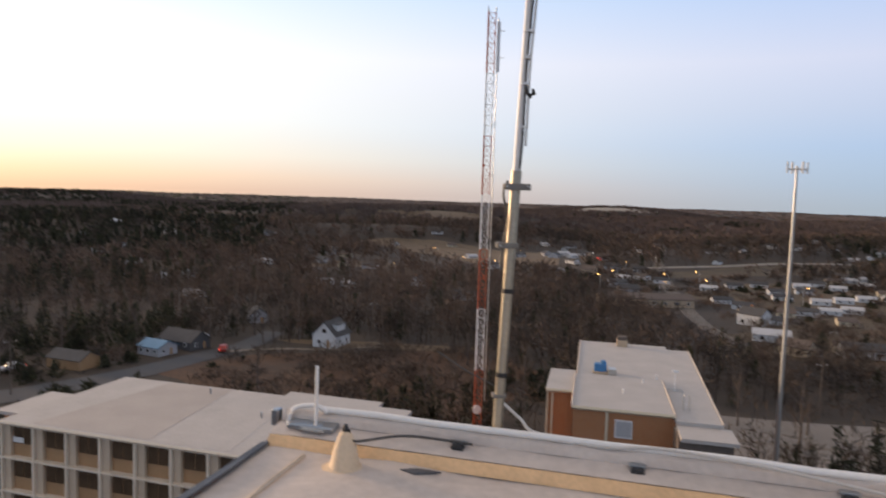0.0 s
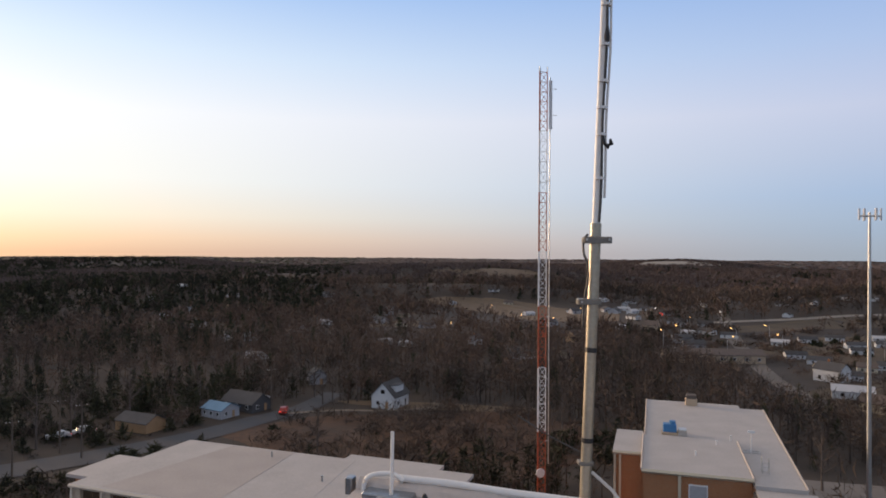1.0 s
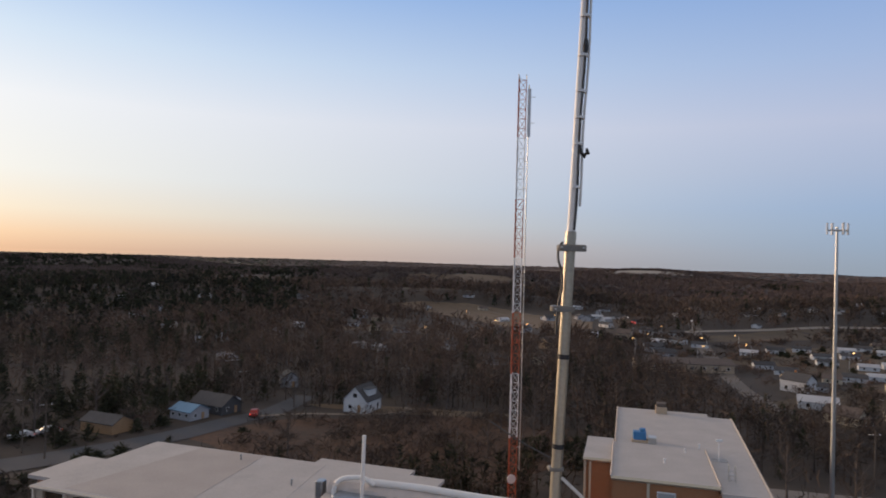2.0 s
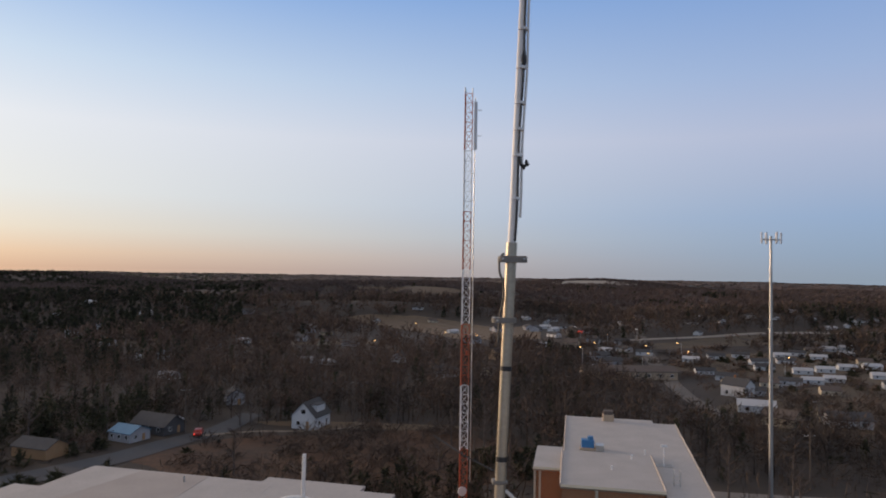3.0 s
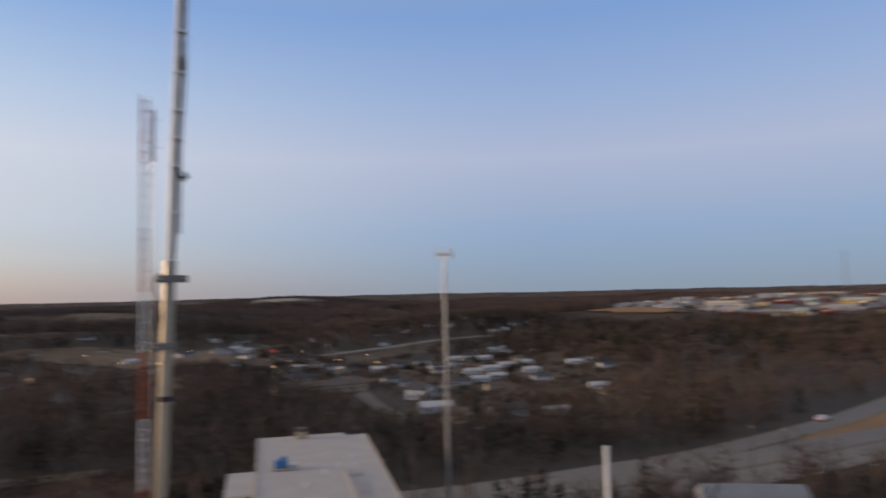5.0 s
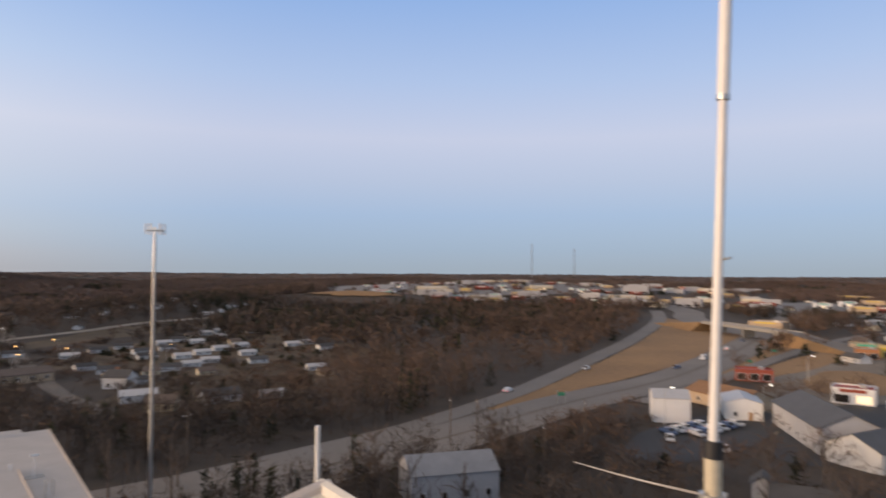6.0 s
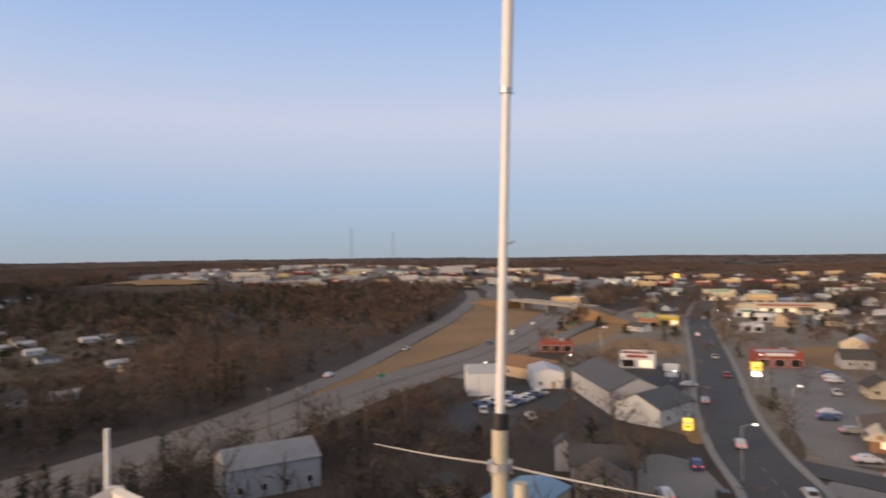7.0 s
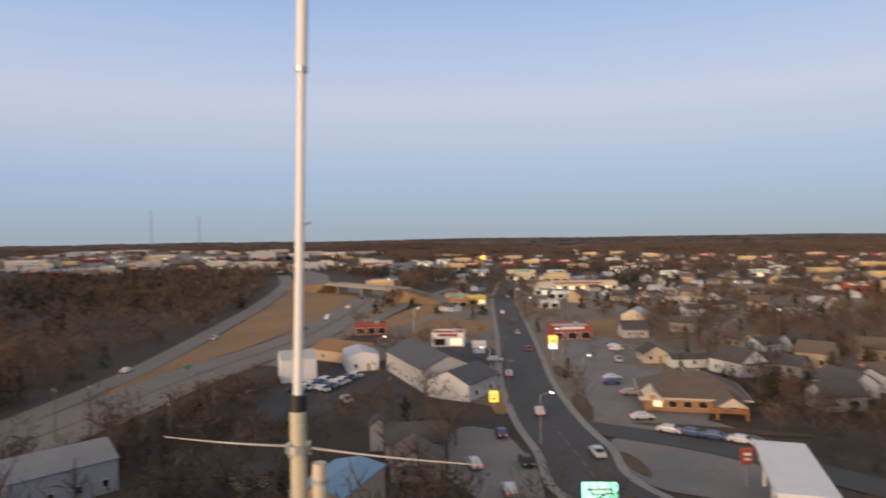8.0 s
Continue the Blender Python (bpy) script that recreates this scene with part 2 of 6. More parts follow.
# ---- mesh helpers ----
class MB:
    """A small mesh builder."""

    def __init__(self):
        self.v, self.f = [], []

    def add(self, verts, faces):
        k = len(self.v)
        self.v += [tuple(p) for p in verts]
        self.f += [tuple(i + k for i in q) for q in faces]
        return self

    def box(self, x, y, z, sx, sy, sz, rz=0.0, bev=0.0):
        """A box whose base centre is x, y, z; bev chamfers the upright edges and the top."""
        c, s = math.cos(rz), math.sin(rz)
        hx, hy = sx / 2, sy / 2
        if bev:
            ring = [(-hx + bev, -hy), (hx - bev, -hy), (hx, -hy + bev), (hx, hy - bev), (hx - bev, hy), (-hx + bev, hy), (-hx, hy - bev), (-hx, -hy + bev)]
        else:
            ring = [(-hx, -hy), (hx, -hy), (hx, hy), (-hx, hy)]
        levels = [(0, 1.0), (sz - bev, 1.0)] + ([(sz, 0.0)] if bev else [])
        if not bev:
            levels = [(0, 1), (sz, 1)]
        n = len(ring)
        vs = []
        for h, full in levels:
            for a, b in ring:
                if not full:
                    a -= math.copysign(bev * 0.7, a)
                    b -= math.copysign(bev * 0.7, b)
                vs.append((x + a * c - b * s, y + a * s + b * c, z + h))
        fs = [tuple(reversed(range(n)))]
        for l in range(len(levels) - 1):
            fs += [(l * n + i, l * n + (i + 1) % n, (l + 1) * n + (i + 1) % n, (l + 1) * n + i) for i in range(n)]
        fs.append(tuple(range((len(levels) - 1) * n, len(levels) * n)))
        return self.add(vs, fs)

    def prism(self, poly, z0, z1):
        n = len(poly)
        vs = [(x, y, z0) for x, y in poly] + [(x, y, z1) for x, y in poly]
        fs = [tuple(reversed(range(n))), tuple(range(n, 2 * n))] + [(i, (i + 1) % n, n + (i + 1) % n, n + i) for i in range(n)]
        return self.add(vs, fs)

    def tube(self, pts, radii, n=10, cap=True):
        pts = [Vector(p) for p in pts]
        if not isinstance(radii, (list, tuple)):
            radii = [radii] * len(pts)
        vs, fs = [], []
        for i, p in enumerate(pts):
            d = (pts[min(i + 1, len(pts) - 1)] - pts[max(i - 1, 0)]).normalized()
            a = d.cross(Vector((0, 0, 1)) if abs(d.z) < 0.9 else Vector((1, 0, 0))).normalized()
            b = d.cross(a)
            for k in range(n):
                w = 2 * math.pi * k / n
                vs.append(p + radii[i] * (math.cos(w) * a + math.sin(w) * b))
        for i in range(len(pts) - 1):
            fs += [(i * n + k, (i + 1) * n + k, (i + 1) * n + (k + 1) % n, i * n + (k + 1) % n) for k in range(n)]
        if cap:
            fs += [tuple(range(n)), tuple(reversed(range((len(pts) - 1) * n, len(pts) * n)))]
        return self.add(vs, fs)

    def mesh(self, name, material, smooth=False):
        me = bpy.data.meshes.new(name)
        me.from_pydata(self.v, [], self.f)
        me.materials.append(material)
        if smooth:
            me.polygons.foreach_set("use_smooth", [True] * len(me.polygons))
            me.set_sharp_from_angle(angle=radians(40))
        me.update()
        return me


def part(name, mb, material, parent=None, label="", smooth=False):
    ob = new(name, mb.mesh(name, material, smooth))
    if parent:
        ob.parent = parent
    return tagged(ob, label)


def thing(name, label, category, m=None, group="", kind=""):
    ob = tagged(new(name), label, category, group, kind)
    if m is not None:
        ob.matrix_basis = m
    return ob


def structure(name, mb, material, label="", smooth=False):
    return tagged(part(name, mb, material, None, label, smooth), kind="structure")


# ---- ground ----
def height(x, y):
    """Flat by the town, rolling hills further off."""
    r = np.hypot(x, y)
    f = np.clip((r - 650) / 1100, 0, 1)
    f = f * f * (3 - 2 * f)
    hills = 7 * np.sin(x / 330 + 1.0) * np.sin(y / 290 + 0.4) + 4.5 * np.sin(x / 150 + y / 210) + 3 * np.sin(x / 90 - y / 130 + 2) + 2.5 * np.sin(x / 600 - y / 500)
    z = f * hills * (1 - 0.6 * np.clip((r - 1800) / 1500, 0, 1)) + np.clip((r - 2200) / 2600, 0, 1) * 3.0
    for hx, hy, sx, sy, turn, up in ((2, 548, 95, 38, 0, 13), (25, 880, 170, 70, 8, 15), (285, 485, 130, 38, 27, 11), (488, 480, 55, 30, -45, 12),
                                     (480, 1760, 170, 150, -15, 26), (-230, 500, 110, 50, 22, 13), (-520, 1450, 380, 130, 12, 10), (-160, 900, 220, 80, 10, 9), (330, 1150, 240, 110, -10, 15), (900, 560, 250, 290, 32, 17)):
        c, s = math.cos(radians(turn)), math.sin(radians(turn))
        a, b = (x - hx) * c + (y - hy) * s, -(x - hx) * s + (y - hy) * c
        z = z + up * np.exp(-0.5 * ((a / sx) ** 2 + (b / sy) ** 2))
    return z


radii = np.concatenate([[0.5], np.geomspace(20, 4930, 110)])
NA = 240
rr, aa = np.meshgrid(radii, np.linspace(0, 2 * np.pi, NA, endpoint=False), indexing="ij")
gx, gy = rr * np.cos(aa), rr * np.sin(aa)
gz = height(gx, gy)
gv = np.stack([gx, gy, gz], -1).reshape(-1, 3)
gm = MB()
gm.v = [tuple(p) for p in gv.tolist()]
gm.f = [(i * NA + k, (i + 1) * NA + k, (i + 1) * NA + (k + 1) % NA, i * NA + (k + 1) % NA) for i in range(len(radii) - 1) for k in range(NA)]
gm.f.append(tuple(range(NA)))
structure("ground", gm, M["litter"], "brown winter ground under leafless woods", True)

KEEP_OUT = []                                   # (x, y, radius) with no woods


def patch(name, x, y, rx, ry, turn, material, label, lift=0.05, seed=0, wobble=0.18, clear=True):
    """A draped piece of land with an uneven outline."""
    mb, n, rings = MB(), 40, 8
    c, s = math.cos(radians(turn)), math.sin(radians(turn))
    vs = [(x, y, float(height(x, y)) + lift)]
    for j in range(1, rings + 1):
        for k in range(n):
            w = 2 * math.pi * k / n
            q = j / rings * (1 + wobble * (math.sin(2 * w + seed) * 0.6 + math.sin(3 * w + seed * 2.3) * 0.5 + math.sin(7 * w + seed) * 0.25))
            a, b = rx * q * math.cos(w), ry * q * math.sin(w)
            px, py = x + a * c - b * s, y + a * s + b * c
            vs.append((px, py, float(height(px, py)) + lift))
    fs = [(0, 1 + k, 1 + (k + 1) % n) for k in range(n)]
    for j in range(rings - 1):
        fs += [(1 + j * n + k, 1 + (j + 1) * n + k, 1 + (j + 1) * n + (k + 1) % n, 1 + j * n + (k + 1) % n) for k in range(n)]
    if clear:
        steps = max(1, int(max(rx, ry) / min(rx, ry)))
        for i in range(-steps + 1, steps):
            o = i / steps * (max(rx, ry) - min(rx, ry) * 0.8)
            a, b = (o, 0) if rx > ry else (0, o)
            KEEP_OUT.append((x + a * c - b * s, y + a * s + b * c, min(rx, ry) * 0.95))
    return structure(name, mb.add(vs, fs), material, label)


def ribbon(name, pts, width, material, label, lift=0.1, clear=3.0, thick=0.0):
    """A strip of road along a smooth line."""
    pts = [Vector(p) for p in pts]
    fine = []
    for i in range(len(pts) - 1):
        p0, p1, p2, p3 = pts[max(i - 1, 0)], pts[i], pts[i + 1], pts[min(i + 2, len(pts) - 1)]
        for k in range(10):
            t = k / 10
            fine.append(0.5 * ((2 * p1) + (p2 - p0) * t + (2 * p0 - 5 * p1 + 4 * p2 - p3) * t * t + (3 * p1 - p0 - 3 * p2 + p3) * t ** 3))
    fine.append(pts[-1])
    mb, vs = MB(), []
    for i, p in enumerate(fine):
        d = (fine[min(i + 1, len(fine) - 1)] - fine[max(i - 1, 0)]).normalized()
        n = Vector((-d.y, d.x))
        w = width if not isinstance(width, tuple) else width[0] + (width[1] - width[0]) * i / (len(fine) - 1)
        for side in (0.5, -0.5):
            q = p + n * w * side
            z = float(height(q.x, q.y)) + lift
            vs.append((q.x, q.y, z))
        if clear and i % 3 == 0:
            KEEP_OUT.append((p.x, p.y, w / 2 + clear))
    fs = [(2 * i, 2 * i + 1, 2 * i + 3, 2 * i + 2) for i in range(len(fine) - 1)]
    mb.add(vs, fs)
    if thick:
        k = len(vs)
        mb.add([(a, b, c - thick) for a, b, c in vs], [])
        for i in range(len(fine) - 1):
            for e in (0, 1):
                q = (2 * i + e, 2 * i + 2 + e, k + 2 * i + 2 + e, k + 2 * i + e)
                mb.f.append(q if e == 0 else q[::-1])
    return structure(name, mb, material, label)


# roads and land cover
ribbon("road_hill", [(-125, 76), (-96, 100), (-71, 121.5), (-57, 137.5), (-48.5, 152.5), (-42, 163), (-38, 182)], (10, 6), M["asphalt"], "two-lane asphalt road down the hill", 0.12, 2.5)
ribbon("road_valley", [(90, 178), (93, 218), (126, 341), (200, 584), (235, 700)], (4.5, 8), M["shoulder"], "narrow asphalt road across the valley", 0.16, 9)
ribbon("road_terrace", [(118, 362), (144, 370), (176, 380), (217, 397), (262, 409), (300, 417), (345, 437), (400, 470)], 5, M["gravel"], "pale gravel road on a grassy terrace", 0.25, 3)
ribbon("road_east", [(70, -32), (99, -12.1), (118.5, -8.8), (139, -4.8), (175, -1.0), (244.5, 2.2), (392, 9.9), (520, 10), (700, -8)], 11.3, M["asphalt"], "four-lane asphalt town road with traffic", 0.16, 3)
ribbon("road_side", [(141, -6), (134, -11), (130.4, -17.6), (127.2, -24.2), (123.9, -30.5), (119.5, -36.5), (111, -45), (98, -58)], 8, M["asphalt"], "side road curving off the town road", 0.175, 2)
MAIN = [(34, 110), (66, 101.5), (100, 95.5), (130, 92), (165, 90.5), (190, 88), (220, 83.5), (250, 81.2), (300, 82.5), (364, 86.5), (430, 92.5), (520, 101), (640, 112)]


def beside(pts, s):
    """The line at a distance s to the left of another."""
    out = []
    for i, (x, y) in enumerate(pts):
        dd = (Vector(pts[min(i + 1, len(pts) - 1)]) - Vector(pts[max(i - 1, 0)])).normalized()
        out.append((x - dd.y * s, y + dd.x * s))
    return out


def strip_between(name, left, right, material, label, lift, clear=True):
    """Draped land between two lines with the same number of points."""
    vs, n = [], 6
    for (ax, ay), (bx, by) in zip(left, right):
        for k in range(n + 1):
            x, y = ax + (bx - ax) * k / n, ay + (by - ay) * k / n
            vs.append((x, y, float(height(x, y)) + lift))
        if clear:
            for k in (0.2, 0.5, 0.8):
                KEEP_OUT.append((ax + (bx - ax) * k, ay + (by - ay) * k, max(6, math.hypot(bx - ax, by - ay) * 0.30)))
    fs = [(i * (n + 1) + k, (i + 1) * (n + 1) + k, (i + 1) * (n + 1) + k + 1, i * (n + 1) + k + 1) for i in range(len(left) - 1) for k in range(n)]
    return structure(name, MB().add(vs, fs), material, label)


RAMP = [(40, 118), (70, 111), (100, 107.5), (126, 105.5), (171, 108.5), (208, 114), (280, 127.5), (340, 139), (430, 160), (490, 176), (540, 193), (590, 214)]
ribbon("highway_ramp", RAMP, (6, 11), M["highway"], "pale concrete slip road climbing to the overpass", 0.24, 5)
ribbon("highway_shoulder", MAIN, (19, 21), M["shoulder"], "worn grey highway shoulder and median", 0.16, 3)
ribbon("highway_north", beside(MAIN, 5.3), (9.6, 8), M["highway"], "pale concrete highway carriageway", 0.22, 3)
ribbon("highway_south", beside(MAIN, -5.3), (9.6, 8), M["highway"], "pale concrete highway carriageway", 0.22, 3)
for k, o in enumerate((5.3, -5.3)):
    lane = beside(MAIN, o)[3:]
    for i in range(9):
        a, b = Vector(lane[i]), Vector(lane[i + 1])
        for f in (0.2, 0.7):
            p = a.lerp(b, f)
            structure("highway_mark_%d" % (k * 18 + i * 2 + (f > 0.5) + 1), MB().box(p.x, p.y, float(height(p.x, p.y)) + 0.24, 8, 0.2, 0.01, math.atan2(b.y - a.y, b.x - a.x)), M["paint"], "faded painted lane mark")
ribbon("ramp", [(190, 73.5), (220, 69.5), (255, 66.8), (300, 65), (341, 63), (400, 57), (453, 49), (500, 36)], 6.5, M["highway"], "highway slip road", 0.26, 3)
ribbon("road_overpass", [(392, 22), (405, 52), (430, 92), (470, 128), (530, 165), (600, 190), (660, 240), (680, 320)], 24, M["highway"], "broad pale road leading to the overpass", 0.3, 4)
EAST = [(70, -32), (99, -12.1), (118.5, -8.8), (139, -4.8), (175, -1.0), (244.5, 2.2), (392, 9.9), (520, 10)]
for k, s in ((1, 6.6), (2, -6.6)):
    off = []
    for i, (x, y) in enumerate(EAST):
        a, b = Vector(EAST[max(i - 1, 0)]), Vector(EAST[min(i + 1, len(EAST) - 1)])
        dd = (b - a).normalized()
        off.append((x - dd.y * s, y + dd.x * s))
    ribbon("pavement_%d" % k, off, 1.5, M["concrete"], "pale concrete pavement with a kerb", 0.30, 0, 0.25)
for i in range(26):
    f = i / 25 * 6.9
    k = min(int(f), 6)
    a, b = Vector(EAST[k]), Vector(EAST[k + 1])
    p = a.lerp(b, f - k)
    dd = (b - a).normalized()
    structure("lane_mark_%d" % (i + 1), MB().box(p.x, p.y, 0.165, 3.0, 0.16, 0.01, math.atan2(dd.y, dd.x)), M["paint"], "faded painted lane mark")
strip_between("median_1", [(60, 113), (100, 103.5), (130, 102), (168, 103.5)], [(60, 104), (100, 97), (130, 97), (168, 96)], M["shoulder"], "worn grey shoulder between the carriageways", 0.12)
strip_between("verge_1", [(155, 103), (171, 105), (208, 109.5), (280, 122), (340, 133.5), (430, 154), (520, 180)], [(155, 101), (186, 98.5), (222, 94), (265, 91), (310, 92.5), (390, 99), (470, 107)], M["drygrass"], "dry yellow grass between the diverging carriageways", 0.15)
strip_between("verge_2", [(262, 71), (300, 73), (364, 77), (430, 83)], [(262, 69.5), (300, 68.2), (364, 65), (430, 58)], M["drygrass"], "dry grass verge by the slip road", 0.14)
patch("verge_3", 330, 50, 80, 8, -6, M["drygrass"], "dry grass bank beside the slip road", 0.12, 3, 0.15)
patch("town_ground_3", 290, -2, 165, 52, 2, M["townland"], "trodden grey-brown ground between the shops", 0.07, 4, 0.12, False)
patch("town_ground_4", 330, -120, 190, 70, -12, M["townland"], "trodden yards among the town houses", 0.04, 6, 0.2, False)
patch("car_park_1", 165, 47, 32, 12, -10, M["darklot"], "dark asphalt car park", 0.10, 1, 0.08)
patch("car_park_2", 192, 22, 40, 13, -6, M["darklot"], "dark asphalt car park by the motel", 0.12, 2, 0.08)
patch("car_park_3", 165, -26, 40, 13, 5, M["lot"], "worn pale car park by the restaurant", 0.10, 3, 0.08)
patch("car_park_4", 118, -30, 22, 14, 0, M["lot"], "worn car park of the filling station", 0.08, 4, 0.1)
patch("car_park_5", 222, -22, 34, 13, 2, M["lot"], "pale car park in front of shops", 0.12, 5, 0.08)
patch("car_park_6", 460, -35, 80, 30, 0, M["lot"], "broad pale car park of a shopping strip", 0.10, 6, 0.08)
patch("car_park_7", 112, 6, 20, 8, 12, M["lot"], "cracked car park beside the road", 0.11, 7, 0.1)
patch("lawn_1", 132.6, -37.5, 15.5, 1.9, 77, M["lawn"], "strip of brownish winter lawn", 0.15, 1, 0.06)
patch("lawn_2", 149, -13, 11, 2.0, 2, M["lawn"], "small winter lawn between drives", 0.18, 2, 0.1)
patch("lawn_5", 112.6, -18, 6.5, 1.3, 14, M["lawn"], "narrow planted traffic island", 0.19, 5, 0.1)
patch("lawn_6", 186, -10.5, 8, 2.0, 3, M["lawn"], "small rough grass plot by the pavement", 0.19, 6, 0.15)
patch("lawn_7", 152, 5, 10, 2.6, 0, M["drygrass"], "dry grass edge by the sign", 0.16, 7, 0.15)
patch("lawn_3", 272, 29, 30, 16, 8, M["drygrass"], "bare tan lot beside the road", 0.15, 3, 0.12)
patch("lawn_4", 270, -33, 30, 12, 0, M["drygrass"], "tan grass lot behind a shop", 0.1, 4, 0.2)
patch("brown_hill_1", -12, 138, 42, 22, -3, M["scrub"], "rusty brown scrub on cleared ground", 0.06, 5, 0.25)
patch("clearing_1", -8, 168, 26, 4, -4, M["field"], "bare yard beside the white house", 0.09, 3, 0.2)
ribbon("driveway_1", [(-46, 157), (-34, 161.5), (-22, 162.2), (-14, 164.5), (-8, 168), (-11, 172)], 1.7, M["townland"], "gravel drive round the white house", 0.14, 2)
strip_between("field_1", [(-42, 488), (-22, 499), (13, 498), (43, 482), (66, 446), (92, 434)], [(-41, 481), (-20, 466), (11, 426), (34, 372), (55, 367), (78, 369)], M["field"], "tan dormant pasture on a slope among woods", 0.25)
KEEP_OUT += [(-34, 470, 14), (-18, 452, 16), (2, 430, 18), (14, 404, 18), (24, 376, 16), (40, 356, 14), (62, 352, 14), (80, 352, 12), (30, 352, 12), (450, 172, 24), (520, 196, 30), (570, 180, 40), (505, 140, 36), (400, 118, 26), (455, 128, 30), (455, 458, 24), (438, 480, 24), (470, 440, 22), (425, 500, 18), (84, 61, 10), (90, 60, 9), (79, 67, 8)]
patch("field_2", 40, 835, 80, 42, 8, M["field"], "distant tan pasture", 0.3, 2, 0.3)
patch("field_3", -40, 360, 40, 14, 10, M["field"], "tan pasture strip", 0.15, 4, 0.3)
patch("field_4", -190, 362, 46, 8, 4, M["field"], "dull pasture on a wooded slope", 0.2, 5, 0.3)
KEEP_OUT += [(-215, 346, 12), (-190, 346, 12), (-168, 346, 12)]
patch("field_5", 70, 450, 45, 14, 0, M["field"], "tan grass behind houses", 0.2, 6, 0.3)
patch("field_6", 215, 378, 105, 15, 21, M["lawn"], "grassy terrace below the gravel road", 0.12, 7, 0.2)
patch("field_7", 170, 205, 75, 42, 30, M["lawn"], "brownish grass among rows of houses", 0.06, 8, 0.25, False)
patch("field_8", 190, 290, 80, 40, 30, M["lawn"], "worn grass among rows of houses", 0.05, 9, 0.2, False)
patch("bare_hill_1", 476, 474, 42, 12, -48, M["drygrass"], "bare tan earth at the edge of the stores", 0.4, 3, 0.3)
patch("quarry_1", 470, 1690, 110, 60, -15, M["gravel"], "pale distant quarry", 1.0, 1, 0.3)
patch("field_9", 300, 2150, 260, 130, 0, M["field"], "far tan pasture", 1.0, 2, 0.3)
patch("field_10", -300, 1500, 60, 22, 12, M["field"], "far dull pasture", 1.0, 3, 0.3)
patch("town_ground_1", 905, 570, 300, 250, 32, M["lot"], "pale paved ground of a shopping district", 0.7, 3, 0.12, False)
patch("town_ground_2", 730, 90, 120, 60, 0, M["lot"], "pale paved ground beyond the bridge", 0.3, 5, 0.2)


# ---- the penthouse roof underfoot ----
RC, RU, RV = Vector((-1.216, 6.236)), Vector((0.955, -0.296)), Vector((0.296, 0.955))


def roof(u, v, z=0.0):
    p = RC + RU * u + RV * v
    return (p.x, p.y, z)


def smooth(pts, n=6):
    """A rounder line through the points."""
    p = [Vector(q) for q in pts]
    out = []
    for i in range(len(p) - 1):
        a, b, c, d = p[max(i - 1, 0)], p[i], p[i + 1], p[min(i + 2, len(p) - 1)]
        for k in range(n):
            t = k / n
            out.append(0.5 * (2 * b + (c - a) * t + (2 * a - 5 * b + 4 * c - d) * t * t + (3 * b - a - 3 * c + d) * t ** 3))
    return out + [p[-1]]


RW, RD, ZR, RT = 5.62, 14.0, 35.75, math.atan2(RU.y, RU.x)


def roof_poly(u0, u1, v0, v1):
    return [roof(u0, v0)[:2], roof(u1, v0)[:2], roof(u1, v1)[:2], roof(u0, v1)[:2]]


own = thing("penthouse", "flat-roofed rooftop penthouse with pale coated deck and white coping", "building")
part("wall", MB().prism(roof_poly(0.05, RW - 0.05, -RD, -0.05), 0.0, ZR - 0.02), M["brick"], own, "brown brick wall")
dm = MB()
NU, NV = 28, 60
dv = []
for j in range(NV + 1):
    for i in range(NU + 1):
        u, v = 0.02 + (RW - 0.04) * i / NU, -RD + (RD - 0.02) * j / NV
        dv.append(roof(u, v, ZR + 0.012 * math.sin(u * 2.1 + v) + 0.008 * math.sin(u * 5 - v * 3.3)))
dm.add(dv, [(j * (NU + 1) + i, j * (NU + 1) + i + 1, (j + 1) * (NU + 1) + i + 1, (j + 1) * (NU + 1) + i) for j in range(NV) for i in range(NU)])
part("roof_deck", dm, M["deck"], own, "pale grey-tan coated roof deck", True)


def swept(profile, start, end, lead, material, name, parent, label, inward, steps=24, rise=None):
    """A profile of (across, up) swept along a roof edge, a little uneven."""
    mb, n = MB(), len(profile)
    a, b = Vector(roof(*start)), Vector(roof(*end))
    w = Vector((inward[0], inward[1], 0))
    vs = []
    for i in range(steps + 1):
        p = a.lerp(b, i / steps)
        for j, (c, z) in enumerate(profile):
            e = 0.012 * math.sin(i * 1.7 + j * 2.0 + lead) if 0 < j < n - 1 else 0
            q = p + w * (c + e)
            vs.append((q.x, q.y, z + e * 0.5 + (rise(i / steps) if rise and j else 0)))
    fs = [(i * n + j, (i + 1) * n + j, (i + 1) * n + j + 1, i * n + j + 1) for i in range(steps) for j in range(n - 1)]
    return part(name, mb.add(vs, fs), material, parent, label, True)


